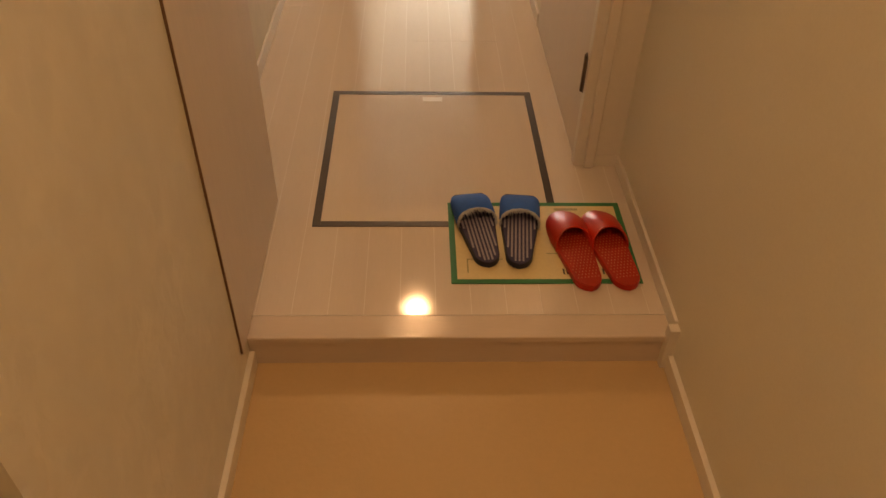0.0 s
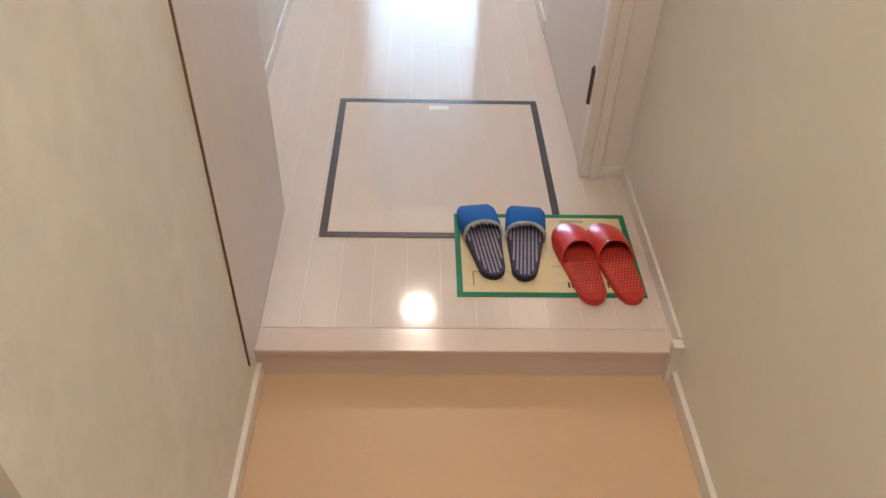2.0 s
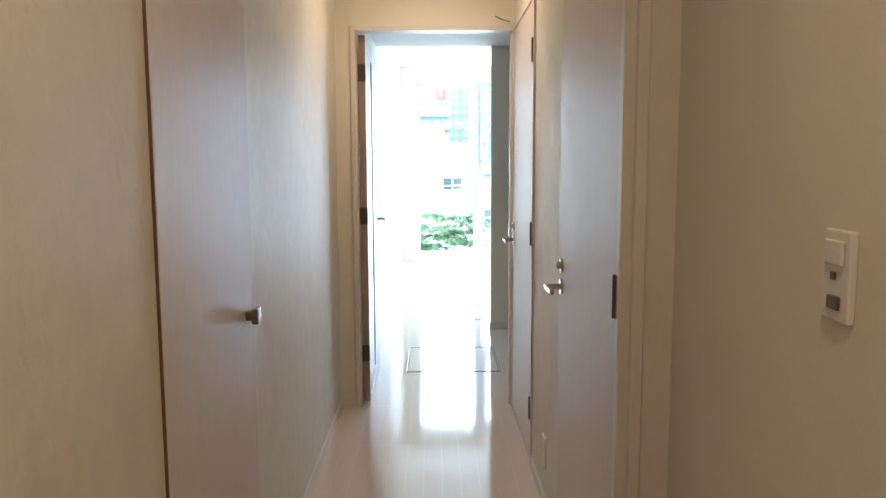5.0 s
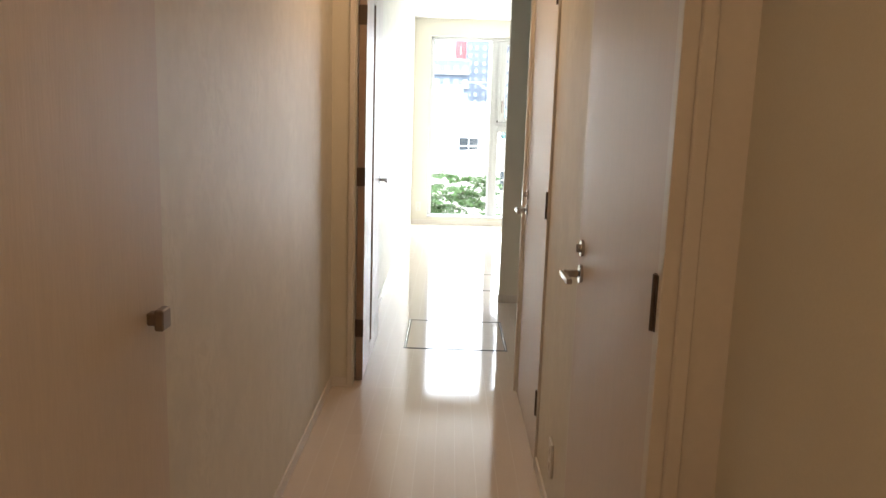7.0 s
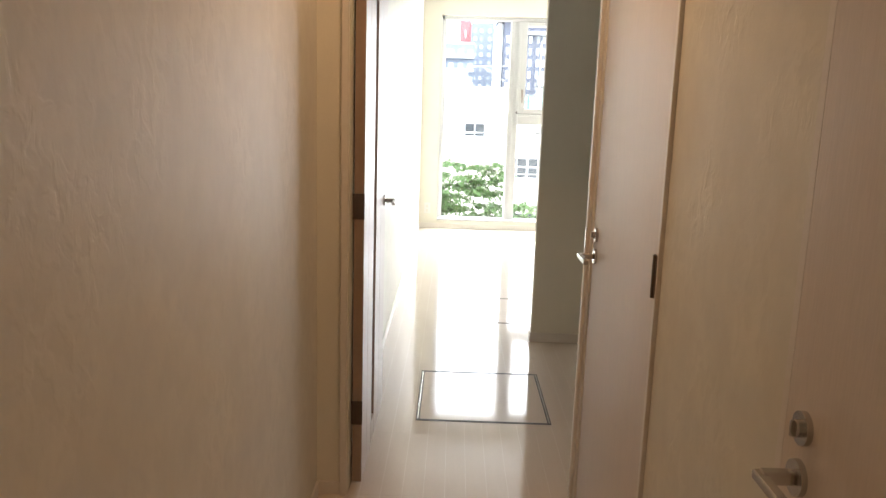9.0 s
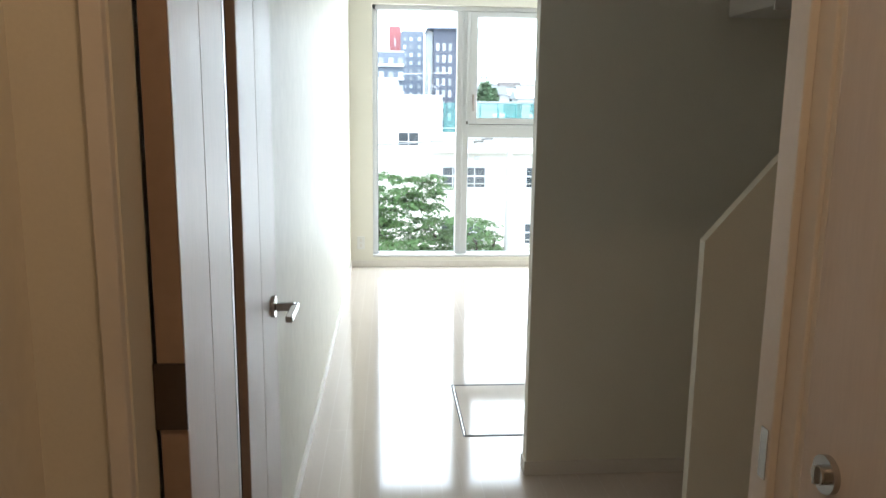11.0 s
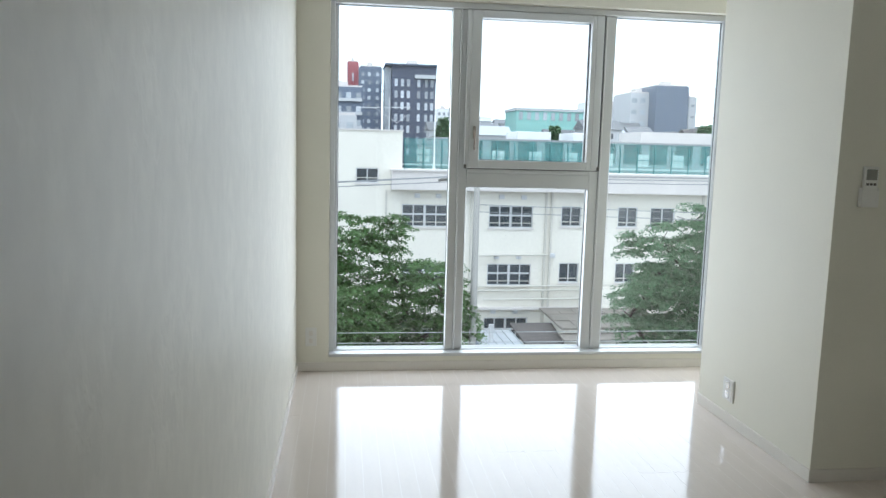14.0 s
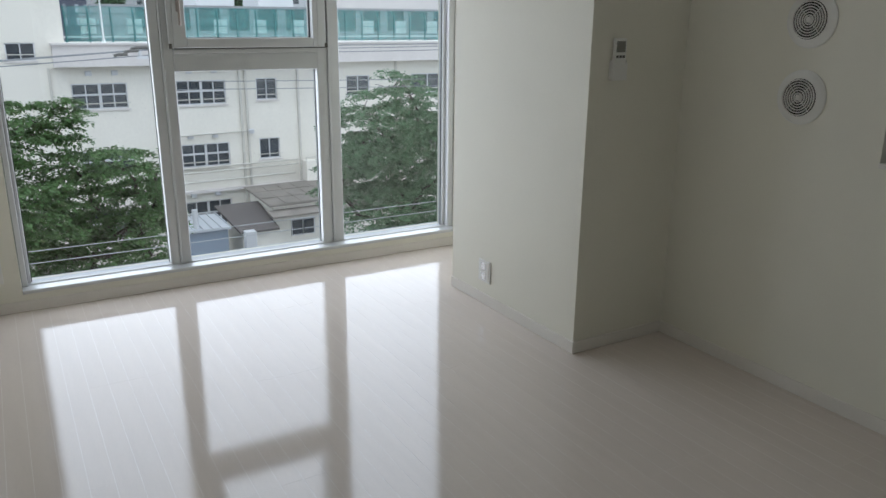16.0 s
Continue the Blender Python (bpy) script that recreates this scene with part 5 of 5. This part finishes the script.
# ---------- trees ----------
def tree(name, label, base, blobs, depth, leaf, seed):
    """A tapered trunk, limbs to every bough and a crown of many leaves in flat layered sprays."""
    rnd = random.Random(seed)
    t = thing(name, base[0], base[1], GROUND, label, "tree")
    f = (depth - EYE.y) / (50 - EYE.y)
    boughs = []
    for x, z, r in blobs:
        px, pz = at_depth(x, z, depth)
        boughs.append((Vector((px, depth + rnd.uniform(-1.2, 1.2), pz)), r * f))
    fork = Vector((base[0], base[1], GROUND + 3.4))
    bm = bmesh.new()
    add_cyl(bm, (base[0], base[1], GROUND), "z", 0.34, 0.24, 3.5, 14)
    joints = [fork]
    for p, r in sorted(boughs, key=lambda g: (g[0] - fork).length):
        near = min(joints, key=lambda g: (g - p).length + max(0.0, g.z - p.z) * 2)
        joints.append(p)
        thick = max(0.03, 0.12 - 0.012 * (near - fork).length)
        mid = near.lerp(p, 0.5) + Vector((rnd.uniform(-.25, .25), rnd.uniform(-.25, .25), rnd.uniform(0, .3)))
        add_tube(bm, [near, mid], thick, 7)
        add_tube(bm, [mid, p], thick * 0.7, 6)
        for k in range(5):
            d = Vector((rnd.uniform(-1, 1), rnd.uniform(-1, 1), rnd.uniform(-.2, .4))).normalized()
            add_tube(bm, [p, p + d * r * 0.8], 0.012, 5)
    part("trunk", bm, M_BARK, t, "dark trunk and limbs", True)
    verts, faces = [], []
    for p, r in boughs:
        # flat sprays in storeys, with air between them
        levels = max(3, int(r / 0.2))
        for lv in range(levels):
            h = -0.8 + 1.75 * (lv + rnd.uniform(-0.2, 0.2)) / max(1, levels - 1)
            reach = r * math.sqrt(max(0.15, 1 - min(0.95, h * h))) * rnd.uniform(0.8, 1.15)
            for _ in range(int(9 + 19 * reach * reach)):
                a0, q0 = rnd.uniform(0, 2 * math.pi), reach * math.sqrt(rnd.random())
                c = p + Vector((q0 * math.cos(a0), q0 * math.sin(a0), h * r * 0.85 - 0.12 * q0 + rnd.gauss(0, 0.05)))
                along = a0 + rnd.gauss(0, 0.5)
                length, wide = rnd.uniform(0.45, 0.95), rnd.uniform(0.14, 0.30)
                ax, ay = Vector((math.cos(along), math.sin(along), 0)), Vector((-math.sin(along), math.cos(along), 0))
                for _ in range(rnd.randint(38, 58)):
                    s0 = rnd.random()
                    o = c + ax * (s0 - 0.3) * length + ay * rnd.gauss(0, 0.6) * wide * (1.1 - 0.6 * s0)
                    o.z += rnd.gauss(0, 0.035) - 0.22 * s0 * s0 * length
                    m = Euler((rnd.gauss(0, 0.45), rnd.gauss(0.35, 0.35), along + rnd.gauss(0, 0.8))).to_matrix()
                    le, wi = rnd.uniform(0.08, 0.135), rnd.uniform(0.028, 0.046)
                    n = len(verts)
                    for u, v in ((0, 0), (0.45, -1), (1, 0), (0.45, 1)):
                        verts.append(o + m @ Vector((u * le, v * wi, 0)))
                    faces.append((n, n + 1, n + 2, n + 3))
    me = bpy.data.meshes.new("crown")
    me.from_pydata(verts, [], faces)
    me.materials.append(leaf)
    c = new("crown", me)
    c.parent = t
    c.matrix_parent_inverse = Matrix.Translation(-t.location)
    tagged(c, "layered green leaves", kind="stuff")


TREE_A = [(1.5, -5.0, 1.9), (3.6, -4.7, 1.2), (4.6, -3.95, 0.6), (-0.4, -6.3, 2.4), (4.5, -7.2, 1.9), (6.8, -7.1, 1.4), (2, -8.4, 2.4), (5.5, -9.6, 2.0), (7.5, -8.7, 1.1), (0, -10.3, 2.4), (3.3, -11.2, 2.2), (8.7, -8.9, 0.6), (1.5, -12.3, 2.2), (5, -12.4, 2.0), (-2, -12.5, 2.2), (7.5, -10.8, 1.2), (-3, -7, 2.4), (-3, -10, 2.4), (6.4, -11.2, 1.3), (8.3, -7.7, 1.1), (8.7, -9.9, 1.2), (7.8, -12.1, 1.5), (9.4, -10.8, 0.8)]
TREE_B = [(23.3, -3.5, 1.3), (21, -4.9, 1.6), (25.0, -4.1, 1.6), (22.6, -6.4, 2.2), (20.3, -7.2, 1.5), (25.5, -6.9, 2.2), (21.5, -8.8, 1.9), (24.2, -9.3, 2.2), (27.4, -6, 2.2), (19.4, -4.9, 0.6), (20, -9.8, 1.3), (27.2, -9.6, 2.1), (22.5, -11, 1.6), (20.6, -11.4, 1.5), (24.6, -11.6, 2.0), (27, -12, 2.0)]
tree("cherry_tree", "broad leafy green cherry tree before the school", (1.6, 30), TREE_A, 30, M_LEAF, 3)
tree("leafy_tree", "tall full-leaved green tree by the school wall", (13.6, 31), TREE_B, 31, M_LEAF_HAZED, 4)


def hedge_tree(x50, z50, y, r):
    x, z = at_depth(x50, z50, y)
    t = thing("conifer", x, y, GROUND, "far dark green tree among the houses", "tree", "far trees")
    rnd = random.Random(int(x50 * 10))
    bm = bmesh.new()
    add_cyl(bm, (x, y, GROUND), "z", 0.3, 0.1, z - GROUND, 8)
    part("trunk", bm, M_BARK, t)
    vs, fs = [], []
    for _ in range(900):
        u = rnd.random()
        rr = r * (0.25 + u * 0.9) * rnd.uniform(0.3, 1)
        a = rnd.uniform(0, 6.283)
        o = Vector((x + rr * math.cos(a), y + rr * math.sin(a), z - u * 9))
        m = Euler((rnd.uniform(-.8, .8), rnd.uniform(-.8, .8), a)).to_matrix()
        n = len(vs)
        for p, q in ((0, -.3), (.7, -.2), (.8, .2), (0, .3)):
            vs.append(o + m @ Vector((p, q, 0)))
        fs.append((n, n + 1, n + 2, n + 3))
    me = bpy.data.meshes.new("crown")
    me.from_pydata(vs, [], fs)
    me.materials.append(M_LEAF_HAZED)
    c = new("crown", me)
    c.parent = t
    c.matrix_parent_inverse = Matrix.Translation(-t.location)
    tagged(c, kind="stuff")


for x50, z50, y, r in ((7.45, 2.45, 160, 2.6), (7.9, 2.1, 165, 2.2), (14.3, 2.1, 150, 2.4), (24.0, 2.5, 150, 3.0), (25.2, 2.45, 155, 3.2), (26.3, 2.6, 150, 3.0), (27.4, 2.4, 150, 3.0)):
    hedge_tree(x50, z50, y, r)


# ---------- floor planks ----------
STRIP = 0.0778


def planks(floor, first, x0, x1, y0, y1, length, holes=()):
    """Boards of four strips along y with open joints, staggered row by row and cut round the hatches."""
    rnd = random.Random(11)
    shared = {}
    wide = STRIP * 4
    r = 0
    while first + r * wide < x1:
        left = first + r * wide
        y = y0 - (0.13 + 0.577 * r % 1.0) * length
        while y < y1:
            a, b = max(y, y0), min(y + length, y1)
            y += length
            if b - a < 0.01:
                continue
            rects = []
            for k in range(4):
                p, q = max(left + k * STRIP, x0), min(left + (k + 1) * STRIP, x1)
                if q - p < 0.006:
                    continue
                pieces = [(p, q, a, b)]
                for hx0, hy0, hx1, hy1 in holes:
                    out = []
                    for u, v, c, d in pieces:
                        if u >= hx1 or v <= hx0 or c >= hy1 or d <= hy0:
                            out.append((u, v, c, d))
                            continue
                        out += [(u, v, c, hy0), (u, v, hy1, d), (u, hx0, max(c, hy0), min(d, hy1)), (hx1, v, max(c, hy0), min(d, hy1))]
                    pieces = [w for w in out if w[1] - w[0] > 0.004 and w[3] - w[2] > 0.004]
                rects += pieces
            if not rects:
                continue
            key = tuple(round(n - o, 4) for w in rects for n, o in zip(w, (left, left, a, a)))
            if key not in shared:
                bm = bmesh.new()
                for u, v, c, d in rects:
                    add_box(bm, u - left + 0.0006, c - a + 0.0004, -0.0011, v - left - 0.0006, d - a - 0.0004, 0.0)
                shared[key] = mesh_of("plank", bm, M_PLANK)
            ob = new("plank", shared[key])
            ob.location = (left, a, 0)
            ob.rotation_euler = (0, radians(rnd.uniform(-0.012, 0.012)), 0)
            ob.parent = floor
        r += 1


H1, H2, H3 = (0.098, 0.358, 0.706, 1.014), (0.178, 3.648, 0.788, 4.295), (0.60, 5.235, 1.21, 5.885)
planks(floor_c, -0.305, -0.145, 0.90, 0.06, 2.98, 1.82, [H1])
planks(floor_r, -0.305, -0.128, 2.845, 2.98, 9.02, 1.82, [H2, H3])
